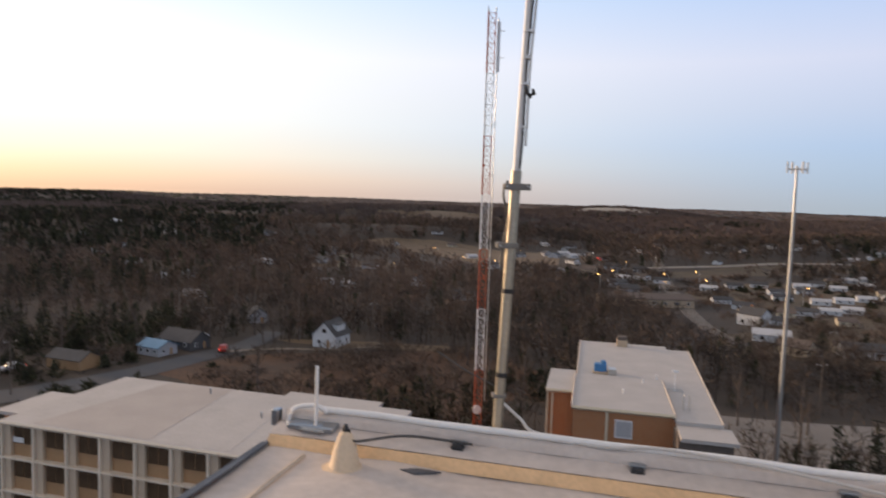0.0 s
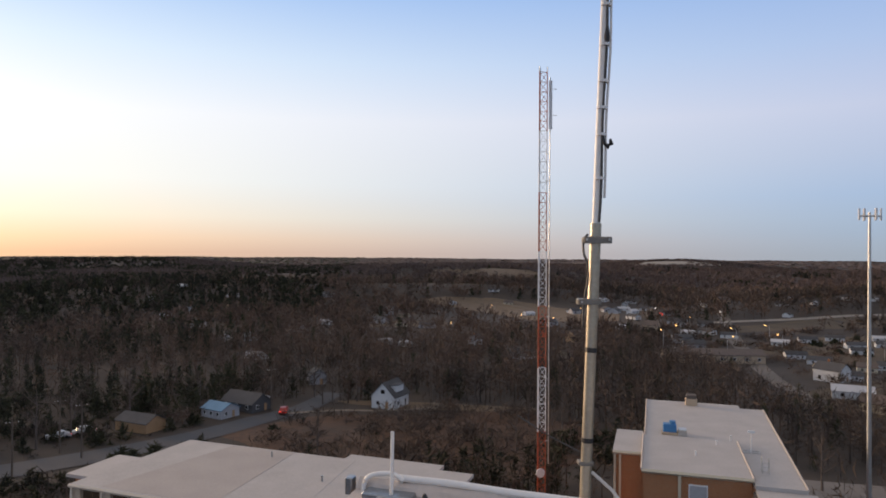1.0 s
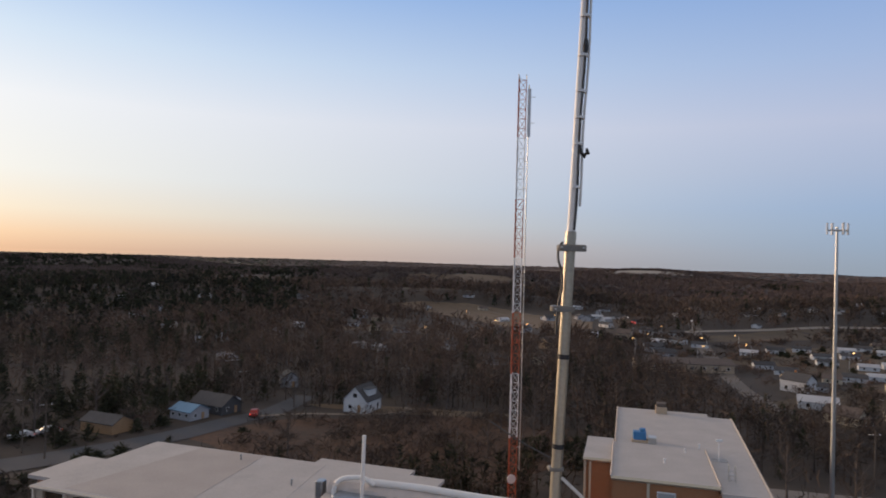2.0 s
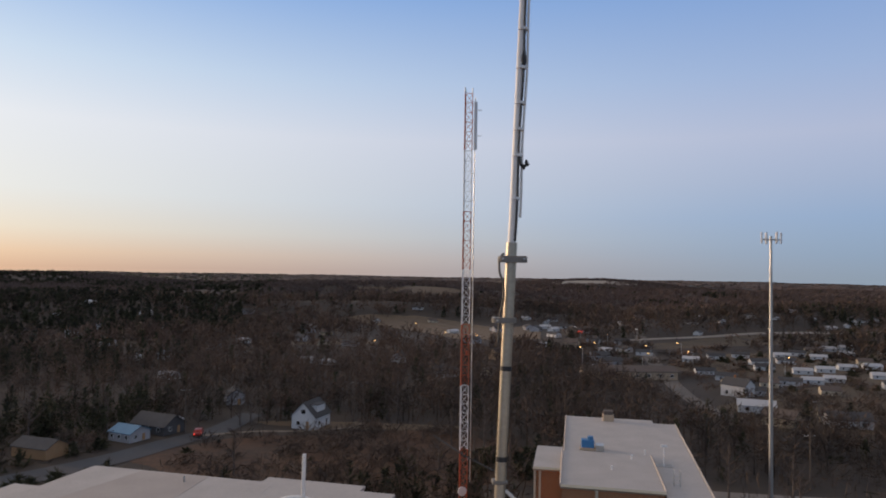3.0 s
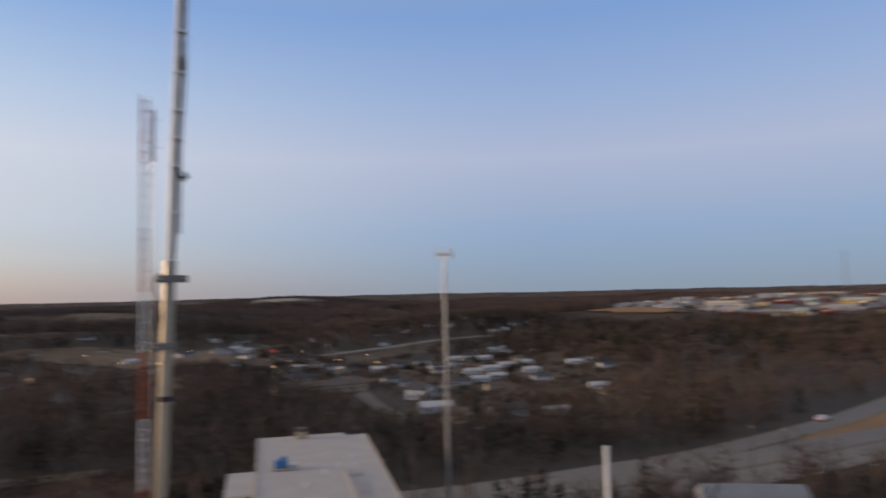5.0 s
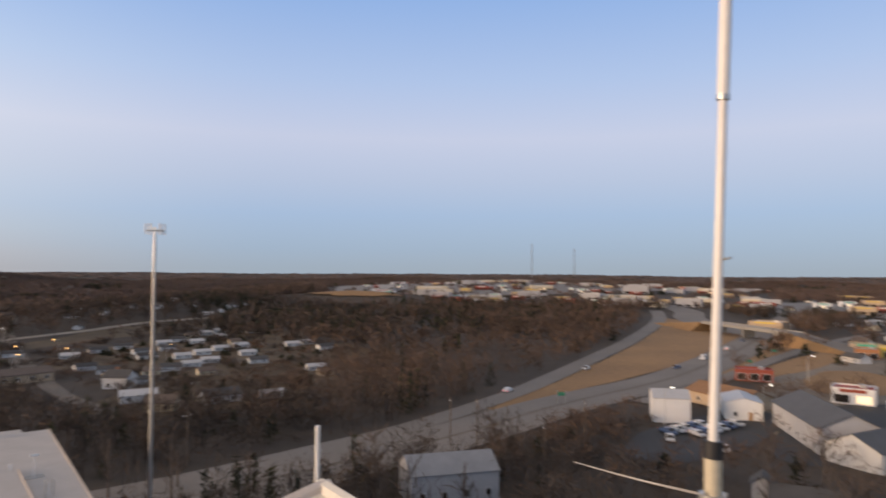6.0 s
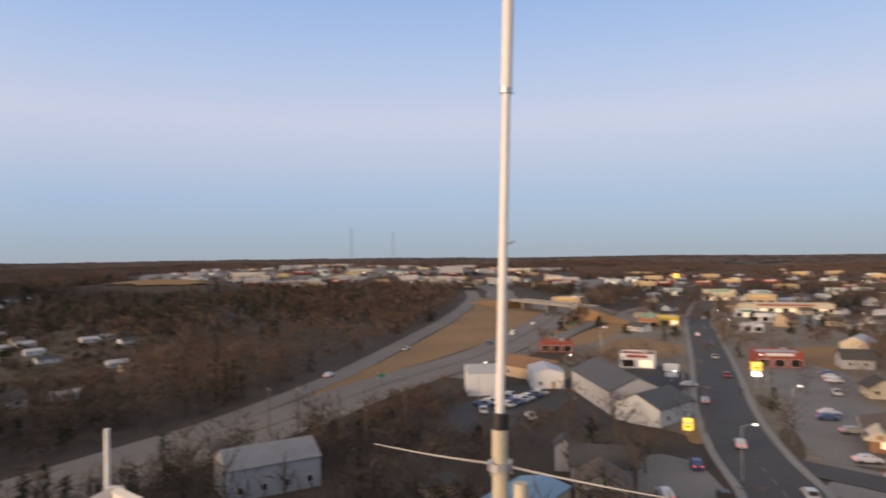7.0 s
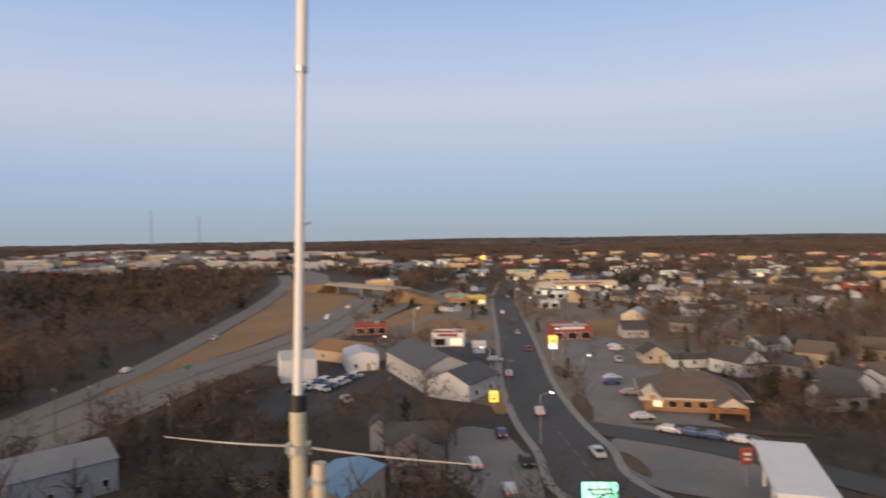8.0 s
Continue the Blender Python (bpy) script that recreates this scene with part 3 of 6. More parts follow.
# far edge: tan cant strip, grey flat top, white coping
swept([(0.375, ZR + 0.0), (0.365, ZR + 0.018), (0.315, ZR + 0.080), (0.30, ZR + 0.090)], (0.02, -0.02), (RW - 0.2, -0.02), 0, M["foam"], "cant_strip", own, "tan foam-coated cant strip", -RV)
swept([(0.30, ZR + 0.089), (0.2, ZR + 0.112), (0.06, ZR + 0.14), (0.06, ZR - 0.1)], (0.0, 0), (RW, 0), 1, M["deck"], "parapet_top", own, "grey coated parapet top", -RV)
swept([(0.085, ZR + 0.139), (0.075, ZR + 0.20), (0.02, ZR + 0.235), (-0.05, ZR + 0.20), (-0.06, ZR + 0.10), (-0.06, ZR - 0.12)], (0.02, 0), (RW + 0.05, 0), 2, M["edgecoat"], "coping", own, "pale coated coping along the roof edge", -RV, 40, lambda f: 0.02 * f + 0.17 * min(1, max(0, (f - 0.86) / 0.12)))
# right edge
swept([(0.45, ZR + 0.02), (0.30, ZR + 0.13), (0.07, ZR + 0.16), (0.06, ZR + 0.23), (0.0, ZR + 0.25), (-0.05, ZR + 0.22), (-0.06, ZR - 0.1)], (RW, 0.05), (RW, -RD), 3, M["coping"], "coping", own, "white rounded coping along the roof edge", -RU, 24, lambda f: 0.17)
# left edge, dark sheet-metal gutter and a worn tan seam inside it
swept([(0.055, ZR + 0.015), (0.05, ZR + 0.035), (0.01, ZR + 0.038), (0.0, ZR + 0.02), (-0.035, ZR + 0.02), (-0.04, ZR - 0.10)], (0, -0.35), (0, -RD), 4, M["darkmetal"], "gutter", own, "dark sheet-metal edge gutter", RU)
swept([(0.42, ZR + 0.010), (0.435, ZR + 0.020), (0.455, ZR + 0.020), (0.47, ZR + 0.010)], (0, -0.5), (0, -RD), 5, M["seam"], "roof_seam", own, "worn tan roof seam", RU, 40)
part("corner_flashing", MB().box(*roof(0.36, -0.13, ZR + 0.125), 0.46, 0.20, 0.045, RT, 0.015), M["flash"], own, "grey sheet-metal corner flashing")
part("patch", MB().prism([roof(1.33, -0.53)[:2], roof(1.46, -0.57)[:2], roof(1.66, -0.47)[:2], roof(1.45, -0.46)[:2]], ZR + 0.008, ZR + 0.024), M["darkmetal"], own, "dark torn roof patch")


def strap(u):
    t = thing("pipe_clamp", "small grey clamp box on the roof edge", "clamp", group="clamps on the roof edge")
    part("block", MB().box(*roof(u, -0.17, ZR + 0.116), 0.11, 0.07, 0.035, RT, 0.012), M["rubber"], t, "dark wooden block")
    part("bracket", MB().box(*roof(u, -0.12, ZR + 0.150), 0.14, 0.06, 0.018, RT, 0.006), M["flash"], t)


for u in (1.72, 3.2, 4.72):
    strap(u)

# tan cone round a cable outlet
cone = thing("vent_cone", "tan coated cone with a cable coming out of its top", "vent")
px, py, _ = roof(0.88, -0.62)
prof = [(0.20, 0.004), (0.16, 0.010), (0.128, 0.022), (0.116, 0.06), (0.098, 0.16), (0.068, 0.26), (0.05, 0.30), (0.02, 0.31)]
cm, n = MB(), 20
for j, (rad, zz) in enumerate(prof):
    cm.v += [(px + rad * math.cos(2 * math.pi * k / n) * (1 + 0.04 * math.sin(3 * k + j)), py + rad * math.sin(2 * math.pi * k / n), ZR + zz) for k in range(n)]
cm.f = [(j * n + k, j * n + (k + 1) % n, (j + 1) * n + (k + 1) % n, (j + 1) * n + k) for j in range(len(prof) - 1) for k in range(n)] + [tuple(range((len(prof) - 1) * n, len(prof) * n))]
part("cone", cm, M["cone"], cone, "", True)
part("cap", MB().tube([(px, py, ZR + 0.30), (px, py, ZR + 0.34), (px, py, ZR + 0.375)], [0.026, 0.028, 0.014], 10), M["rubber"], cone, "black rubber cap", True)
part("collar", MB().tube([(px, py, ZR + 0.262), (px, py, ZR + 0.318)], [0.069, 0.034], 12), M["cone"], cone, "coated collar", True)
q = [Vector((px + 0.03, py, ZR + 0.33)), Vector(roof(0.95, -0.62, ZR + 0.24)), Vector(roof(1.25, -0.32, ZR + 0.22)), Vector(roof(1.55, -0.20, ZR + 0.19)), Vector(roof(1.85, -0.17, ZR + 0.17))]
run = thing("roof_cable", "dark flexible cable lying along the roof edge", "cable")
part("sheath", MB().tube(smooth(q), 0.012, 8), M["cable"], run, "", True)
run = thing("white_conduit", "white plastic conduit lying along the parapet", "pipe")
cond = [Vector(roof(0.40 + 0.512 * i, -0.025 + 0.012 * math.sin(i * 1.3), ZR + 0.262 + 0.006 * math.sin(i * 2.1))) for i in range(11)]
part("tube", MB().tube(cond, 0.030, 10), M["whitepipe"], run, "", True)
rope = thing("coax_loop", "pale loose coaxial cable looping over the roof edge", "cable")
part("sheath", MB().tube(smooth([roof(2.06, 0.10, ZR + 0.47), roof(2.22, 0.06, ZR + 0.36), roof(2.36, 0.0, ZR + 0.28), roof(2.9, -0.06, ZR + 0.25), roof(3.4, -0.05, ZR + 0.29), roof(4.2, -0.13, ZR + 0.27), roof(5.0, -0.2, ZR + 0.20), roof(5.45, -0.26, ZR + 0.17)]), 0.014, 8), M["rope"], rope, "", True)

# corner pipe with foot plate and side fittings
pipe = thing("corner_pipe", "thin upright white pipe on a foot plate at the roof corner", "pipe")
p0 = Vector((-0.885, 5.93, 0))
part("tube", MB().tube([(p0.x, p0.y, ZR + 0.03), (p0.x + 0.006, p0.y, 36.46)], 0.016, 10), M["whitepipe"], pipe, "", True)
part("foot_plate", MB().box(p0.x, p0.y, ZR + 0.135, 0.22, 0.15, 0.02, RT, 0.005), M["galv"], pipe, "metal foot plate")
elb = thing("elbow_pipe", "white bent pipe and grey box at the roof corner", "pipe")
part("bend", MB().tube(smooth([roof(0.10, -0.12, ZR + 0.10), roof(0.11, -0.10, ZR + 0.22), roof(0.18, -0.08, ZR + 0.28), roof(0.35, -0.06, ZR + 0.30), roof(0.46, -0.05, ZR + 0.25)]), 0.022, 10), M["whitepipe"], elb, "", True)
part("box", MB().box(*roof(-0.06, -0.05, ZR + 0.08), 0.07, 0.10, 0.15, RT, 0.01), M["flash"], elb, "grey metal box")
pipe2 = thing("corner_pipe", "thin upright pale pipe behind the far roof corner", "pipe")
part("tube", MB().tube([(4.22, 4.74, ZR), (4.22, 4.74, 36.60)], 0.022, 10), M["whitepipe"], pipe2, "", True)
part("bracket", MB().box(4.22, 4.72, ZR + 0.10, 0.10, 0.10, 0.03, RT, 0.006), M["galv"], pipe2)


# ---- antenna masts at the roof edge ----
def lean(z):
    return 0.745 + (z - 36.3) * 0.0345, 5.76


mast = thing("antenna_mast", "tall grey tube mast with white antenna and taped coaxial cable", "mast", group="roof masts")
part("lower_tube", MB().tube([(*lean(z), z) for z in (34.6, 36.5, 38.25)], 0.046, 16), M["mast"], mast, "weathered grey metal tube", True)
part("upper_tube", MB().tube([(*lean(z), z) for z in (38.2, 40, 42.5)], [0.034, 0.032, 0.030], 14), M["whitepipe"], mast, "white fibreglass antenna tube", True)
for z in (37.21, 36.47):
    part("tape_band", MB().tube([(*lean(z - 0.02), z - 0.02), (*lean(z + 0.02), z + 0.02)], 0.049, 16), M["rubber"], mast, "black tape band", True)
ax, ay = lean(38.11)
cl = part("clamp", MB().box(ax + 0.012, ay, 38.085, 0.23, 0.13, 0.055, 0, 0.01), M["clampmetal"], mast, "dull steel clamp plate")
part("bolt", MB().tube([(ax - 0.08, ay - 0.09, 38.115), (ax - 0.08, ay + 0.09, 38.115)], 0.009, 8), M["galv"], cl)
part("bolt", MB().tube([(ax + 0.10, ay - 0.09, 38.115), (ax + 0.10, ay + 0.09, 38.115)], 0.009, 8), M["galv"], cl)
ax, ay = lean(37.62)
cl = part("clamp", MB().box(ax - 0.035, ay, 37.585, 0.19, 0.13, 0.045, 0, 0.01), M["clampmetal"], mast, "dull steel clamp plate")
part("bolt", MB().tube([(ax - 0.10, ay - 0.08, 37.607), (ax - 0.10, ay + 0.08, 37.607)], 0.008, 8), M["galv"], cl)
part("cable", MB().tube(smooth([(ax - 0.085, ay - 0.02, 37.40), (ax - 0.075, ay - 0.03, 37.62), (ax - 0.05, ay - 0.05, 37.78), (ax - 0.055, ay - 0.05, 37.92), (ax - 0.085, ay - 0.06, 38.0), (ax - 0.085, ay - 0.04, 38.10), (ax - 0.05, ay - 0.04, 38.16)]), 0.010, 8), M["cable"], mast, "dark jumper cable", True)
pts = []
for i in range(22):
    z = 38.26 + i * 0.2
    bx, by = lean(z)
    pts.append((bx + 0.020 + 0.006 * math.sin(i * 1.1), by - 0.036, z))
part("feed_line", MB().tube(pts, 0.0105, 8), M["cable"], mast, "dark feed line taped to the mast", True)
pts = [(p[0] + 0.034, p[1] + 0.03, p[2]) for p in pts[1:14]]
part("stub_tube", MB().tube(pts, 0.011, 8), M["whitepipe"], mast, "thin white side tube", True)
for z in (38.62, 38.98, 39.20, 39.42, 39.72, 40.05):
    bx, by = lean(z)
    part("cable_tie", MB().tube([(bx + 0.008, by - 0.012, z - 0.01), (bx + 0.009, by - 0.012, z + 0.012)], 0.043, 12), M["white"], mast, "white cable tie", True)
bx, by = lean(39.80)
part("connector", MB().tube([(bx + 0.022, by - 0.03, 39.74), (bx + 0.022, by - 0.03, 39.79), (bx + 0.026, by - 0.03, 39.86)], [0.020, 0.024, 0.013], 10), M["rubber"], mast, "black sealed connector", True)
bx, by = lean(38.9)
part("connector_loop", MB().tube([(bx + 0.02, by - 0.03, 38.98), (bx + 0.035, by - 0.05, 38.90), (bx + 0.065, by - 0.05, 38.875), (bx + 0.09, by - 0.04, 38.90), (bx + 0.085, by - 0.03, 38.94)], [0.011, 0.013, 0.022, 0.020, 0.010], 10), M["rubber"], mast, "black cable elbow", True)
bx, by = lean(36.33)
part("u_bolt", MB().box(bx - 0.01, by, 36.27, 0.125, 0.10, 0.028, 0, 0.008), M["clampmetal"], mast, "steel U-bolt")
guy = thing("guy_rope", "dark guy rope sagging from the mast foot", "rope")
part("strand", MB().tube([(lean(36.35)[0], 5.76, 36.34), (0.45, 5.9, 36.46), (-0.1 + 0.3, 6.1, 36.58)], 0.006, 6), M["cable"], guy)


def lean2(z):
    return 3.3, 1.043 - max(z - 37.1, 0) * 0.033


mast2 = thing("antenna_mast", "slender white mast in a tan sleeve by the roof edge", "mast", group="roof masts")
part("sleeve", MB().tube([(*lean2(z), z) for z in (34.6, 36.4, 37.16)], 0.040, 18), M["tansleeve"], mast2, "pale tan metal sleeve", True)
part("tape_band", MB().tube([(*lean2(z), z) for z in (37.15, 37.23)], 0.043, 18), M["rubber"], mast2, "black tape band", True)
part("middle_tube", MB().tube([(*lean2(z), z) for z in (37.2, 38.0, 38.84)], [0.023, 0.022, 0.021], 14), M["whitepipe"], mast2, "white metal tube", True)
part("antenna_tube", MB().tube([(*lean2(z), z) for z in (38.83, 40, 41.5)], [0.0285, 0.0285, 0.027], 14), M["whitepipe"], mast2, "thicker white antenna tube", True)
part("joint", MB().tube([(*lean2(z), z) for z in (38.815, 38.84)], 0.031, 14), M["galv"], mast2, "metal joint ring", True)
part("side_stub", MB().tube([(3.3, 0.99, 38.07), (3.28, 0.95, 38.08)], 0.006, 8), M["galv"], mast2)
cl = part("guy_ring", MB().tube([(3.3, 1.043, 36.945), (3.3, 1.043, 36.985)], 0.062, 18), M["galv"], mast2, "steel guy ring", True)
for w in (0.6, 2.7, 4.8):
    part("bolt", MB().tube([(3.3 + 0.058 * math.cos(w), 1.043 + 0.058 * math.sin(w), 36.93), (3.3 + 0.058 * math.cos(w), 1.043 + 0.058 * math.sin(w), 37.0)], 0.007, 8), M["galv"], cl)
part("side_pipe", MB().tube([(3.28, 0.93, 34.6), (3.28, 0.93, 36.84), (3.28, 0.93, 36.90)], [0.038, 0.038, 0.034], 14), M["tansleeve"], mast2, "shorter tan standpipe", True)
part("strap", MB().tube([(3.28, 0.93, 36.80), (3.28, 0.93, 36.82)], 0.042, 14), M["galv"], mast2)
for e in ((3.3, 1.746, 37.007), (3.3, 0.15, 36.90)):
    rp = thing("guy_rope", "pale guy rope stretched from the mast ring", "rope", group="mast guys")
    a, b = Vector((3.3, 1.043, 36.968)), Vector(e)
    for o in (0.0, 0.012):
        pts = [a.lerp(b, i / 10) + Vector((0, 0, 0.6 * o * (1 - i / 10) - 0.008 * math.sin(math.pi * i / 10))) for i in range(11)]
        part("strand", MB().tube(pts, 0.0022, 6), M["rope"], rp)


# ---- neighbouring wings ----
def local(ox, oy, deg):
    c, s = math.cos(radians(deg)), math.sin(radians(deg))
    return lambda u, v: (ox + u * c - v * s, oy + u * s + v * c)


def wing_roof(parent, polys, z, material, label, name="roof"):
    mb = MB()
    mb.prism(polys, z - 0.35, z)
    return part(name, mb, material, parent, label)


# long wing with pilasters and balconies
W1 = local(-38.4, 62.5, -17)
wing = thing("office_wing", "five-storey wing with pale pilasters and a flat membrane roof", "building")
part("wall", MB().prism([W1(0.6, 0.62), W1(34, 0.62), W1(34, 15.8), W1(0.6, 15.8)], 0, 15.65), M["panel"], wing, "brown recessed wall")
part("wall", MB().prism([W1(-2.9, 3.3), W1(0.6, 3.3), W1(0.6, 9.1), W1(-2.9, 9.1)], 0, 15.25), M["brick"], wing, "brown stair tower wall")
part("wall", MB().prism([W1(20.8, 15.8), W1(30.8, 15.8), W1(30.8, 17.7), W1(20.8, 17.7)], 0, 15.3), M["brick"], wing)
wing_roof(wing, [W1(0, 0), W1(35, 0), W1(35, 16.3), W1(0.3, 16.3)], 16.0, M["membrane"], "pale flat membrane roof")
wing_roof(wing, [W1(-3.6, 2.8), W1(-0.01, 2.8), W1(-0.01, 9.6), W1(-3.6, 9.6)], 15.7, M["membrane"], "small lower roof")
wing_roof(wing, [W1(20.4, 16.31), W1(31.2, 16.31), W1(31.2, 18.2), W1(20.4, 18.2)], 15.9, M["membrane"], "small lower roof")
for lo, hi in ((W1(0, -0.06), W1(35, -0.06)),):
    part("fascia", MB().tube([(lo[0], lo[1], 15.88), (hi[0], hi[1], 15.88)], 0.16, 4), M["framecream"], wing, "white roof fascia")
rot1 = radians(-17)
for s in range(5):
    part("floor_band", MB().box(*W1(17.2, 0.42), 3.2 * s + 2.85, 34.6, 0.9, 0.17, rot1), M["framecream"], wing, "pale concrete floor band")
for i in range(10):
    u = 0.25 + i * 3.65
    part("pilaster", MB().box(*W1(u, 0.25), 0, 0.24, 0.6, 15.64, rot1, 0.03), M["framecream"], wing, "pale concrete pilaster")
    # Duller concrete paints the shadow side beside each pilaster.
    part("fin", MB().box(*W1(u + 0.52, 0.42), 0, 0.72, 0.36, 15.64, rot1), M["shadestone"], wing, "concrete fin in a shadow-side tone")
    if i < 9:
        for s in range(5):
            w = part("window", MB().box(*W1(u + 2.05, 0.60), 3.2 * s + 1.0, 2.3, 0.12, 1.72, rot1), M["panel"], wing, "recessed window with dark glass")
            part("pane", MB().box(*W1(u + 1.5, 0.52), 3.2 * s + 1.06, 1.05, 0.04, 1.6, rot1), M["reflectglass"], w)
            part("pane", MB().box(*W1(u + 2.62, 0.52), 3.2 * s + 1.06, 1.05, 0.04, 1.6, rot1), M["reflectglass"], w)
part("blind", MB().box(*W1(1.75, 0.46), 13.95, 1.3, 0.03, 0.5, rot1), M["white"], wing, "crumpled white paper blind in a window")
part("roof_sheet", MB().prism([W1(3.5, 0.4), W1(16, 0.4), W1(14.5, 16.0), W1(6.5, 16.0)], 16.004, 16.02), M["membrane_dark"], wing, "darker aged roof sheet")
part("roof_sheet", MB().prism([W1(16.2, 0.4), W1(24, 0.4), W1(22, 16.0), W1(14.8, 16.0)], 16.004, 16.016), M["membrane"], wing, "paler roof sheet")
for u, v in ((13, 14), (22, 9)):
    vt = thing("roof_vent", "short dark vent pipe on a pale roof", "vent", group="roof vents")
    part("stack", MB().tube([(*W1(u, v), 15.98), (*W1(u, v), 16.5), (*W1(u, v), 16.6)], [0.09, 0.09, 0.12], 10), M["flash"], vt)

# brick wing ahead
W2 = local(15.9, 65.8, -14.6)
rot2 = radians(-14.6)
wing2 = thing("brick_wing", "brown brick wing with stepped pale flat roofs", "building")
part("wall", MB().prism([W2(0.15, 0.15), W2(9.75, 0.15), W2(9.75, 12.9), W2(0.15, 12.9)], 0, 17.3), M["brick"], wing2, "brown brick wall")
part("wall", MB().prism([W2(0.3, 12.9), W2(9.75, 12.9), W2(9.75, -0.5), W2(14.0, -0.5), W2(15.0, 31.8), W2(12.2, 31.8), W2(12.2, 33.8), W2(0.3, 33.8)], 0, 16.9), M["brick"], wing2, "brown brick wall")
part("wall", MB().prism([W2(-2.7, 7.0), W2(0.15, 7.0), W2(0.15, 15.7), W2(-2.7, 15.7)], 0, 16.9), M["brick"], wing2)
# Dark tone painted on for the shade below the roof overhang.
part("wall", MB().prism([W2(9.75, -4.4), W2(14.5, -4.4), W2(14.5, -0.5), W2(9.75, -0.5)], 0, 16.6), M["trunk"], wing2, "lower annex wall coloured for the shade under its roof")
wing_roof(wing2, [W2(0.18, 13.15), W2(9.92, 13.15), W2(9.92, -0.8), W2(14.2, -0.8), W2(15.2, 32.2), W2(12.3, 32.2), W2(12.3, 34.2), W2(0.18, 34.2)], 17.25, M["membrane"], "pale flat membrane roof")
wing_roof(wing2, [W2(0, 0), W2(9.9, 0), W2(9.9, 13.13), W2(0, 13.13)], 17.55, M["membrane"], "raised pale flat roof")
wing_roof(wing2, [W2(-3.05, 6.7), W2(-0.01, 6.7), W2(-0.01, 16.0), W2(-3.05, 16.0)], 17.2, M["membrane"], "small pale flat roof")
wing_roof(wing2, [W2(9.93, -4.7), W2(14.9, -4.7), W2(14.9, -0.82), W2(9.93, -0.82)], 16.9, M["membrane"], "lower pale roof")
for a, b, z in (((0, 0), (9.9, 0), 17.50), ((-3.05, 6.7), (0, 6.7), 17.15)):
    (x0, y0), (x1, y1) = W2(*a), W2(*b)
    part("fascia", MB().tube([(x0, y0, z - 0.1), (x1, y1, z - 0.1)], 0.19, 4), M["cream"], wing2, "pale roof fascia")
for a, b, z in (((9.9, 0), (9.9, 13.1), 17.58), ((0, 0), (0, 13.1), 17.58), ((14.2, -0.8), (15.2, 32.2), 17.28), ((0.18, 13.2), (0.18, 34.2), 17.28)):
    (x0, y0), (x1, y1) = W2(*a), W2(*b)
    part("edge_trim", MB().tube([(x0, y0, z), (x1, y1, z)], 0.11, 4), M["membrane_dark"], wing2, "dull metal edge trim")
part("pilaster", MB().box(*W2(3.45, 0.08), 0, 0.26, 0.24, 17.25, rot2), M["cream"], wing2, "pale pilaster strip")
for u in (-2.85, -2.3):
    part("pilaster", MB().box(*W2(u, 6.92), 0, 0.22, 0.24, 16.85, rot2), M["cream"], wing2, "pale pilaster strip")
for s in range(5):
    for u in (5.1, 7.8) if s < 4 else (5.1,):
        w = part("window", MB().box(*W2(u, 0.13), 3.3 * s + 1.5, 1.7, 0.16, 1.8, rot2), M["white"], wing2, "pale framed window")
        part("pane", MB().box(*W2(u, 0.04), 3.3 * s + 1.62, 1.5, 0.04, 1.56, rot2), M["greywall"], w, "pale blind behind glass")
unit = thing("rooftop_machine", "blue rooftop machine on a tan base", "machine")
part("base", MB().box(*W2(3.1, 15.6), 17.25, 2.2, 1.5, 0.25, rot2, 0.03), M["tanwall"], unit, "tan base")
part("body", MB().box(*W2(2.9, 15.7), 17.5, 1.5, 1.1, 0.9, rot2, 0.08), M["bluebox"], unit)
part("motor", MB().tube([(*W2(3.2, 15.5), 18.4), (*W2(3.2, 15.5), 18.8)], 0.35, 10), M["bluebox"], unit, "dark blue motor")
part("duct", MB().box(*W2(4.3, 15.4), 17.25, 0.9, 1.4, 0.7, rot2, 0.05), M["galv"], unit, "grey duct")
chim = thing("roof_chimney", "tan brick roof housing with a dark cap", "chimney")
part("body", MB().box(*W2(6.1, 32.6), 17.25, 1.5, 1.5, 0.9, rot2, 0.04), M["tanwall"], chim)
part("cap", MB().box(*W2(6.1, 32.6), 18.15, 1.3, 1.3, 0.5, rot2, 0.05), M["trunk"], chim, "dark louvred cap")
for u, v in ((5.2, 6.3), (7.6, 11.2), (9.3, 13.8)):
    vt = thing("roof_vent", "small white vent pipe on a pale roof", "vent", group="roof vents")
    part("stack", MB().tube([(*W2(u, v), 17.2), (*W2(u, v), 17.85), (*W2(u, v), 18.0)], [0.08, 0.08, 0.13], 10), M["white"], vt)
ant = thing("roof_antenna", "thin white antenna on a frame on the roof", "antenna")
part("pole", MB().tube([(*W2(10.9, 10), 17.2), (*W2(10.9, 10), 19.4)], 0.05, 8), M["white"], ant)
part("head", MB().box(*W2(10.9, 10), 19.4, 0.7, 0.2, 0.22, rot2, 0.04), M["white"], ant)
part("frame", MB().tube([(*W2(10.2, 10), 17.3), (*W2(11.8, 10), 17.3), (*W2(11.8, 10.8), 17.3), (*W2(10.2, 10.8), 17.3), (*W2(10.2, 10), 17.3)], 0.05, 6), M["galv"], ant)
lad = thing("roof_ladder", "steel hoop ladder at the roof edge", "ladder")
for u in (11.0, 11.6):
    part("rail", MB().tube([(*W2(u, 3.0), 17.2), (*W2(u, 3.0), 18.6), (*W2(u, 3.3), 18.8), (*W2(u, 3.7), 18.6), (*W2(u, 3.7), 17.2)], 0.035, 6), M["galv"], lad)
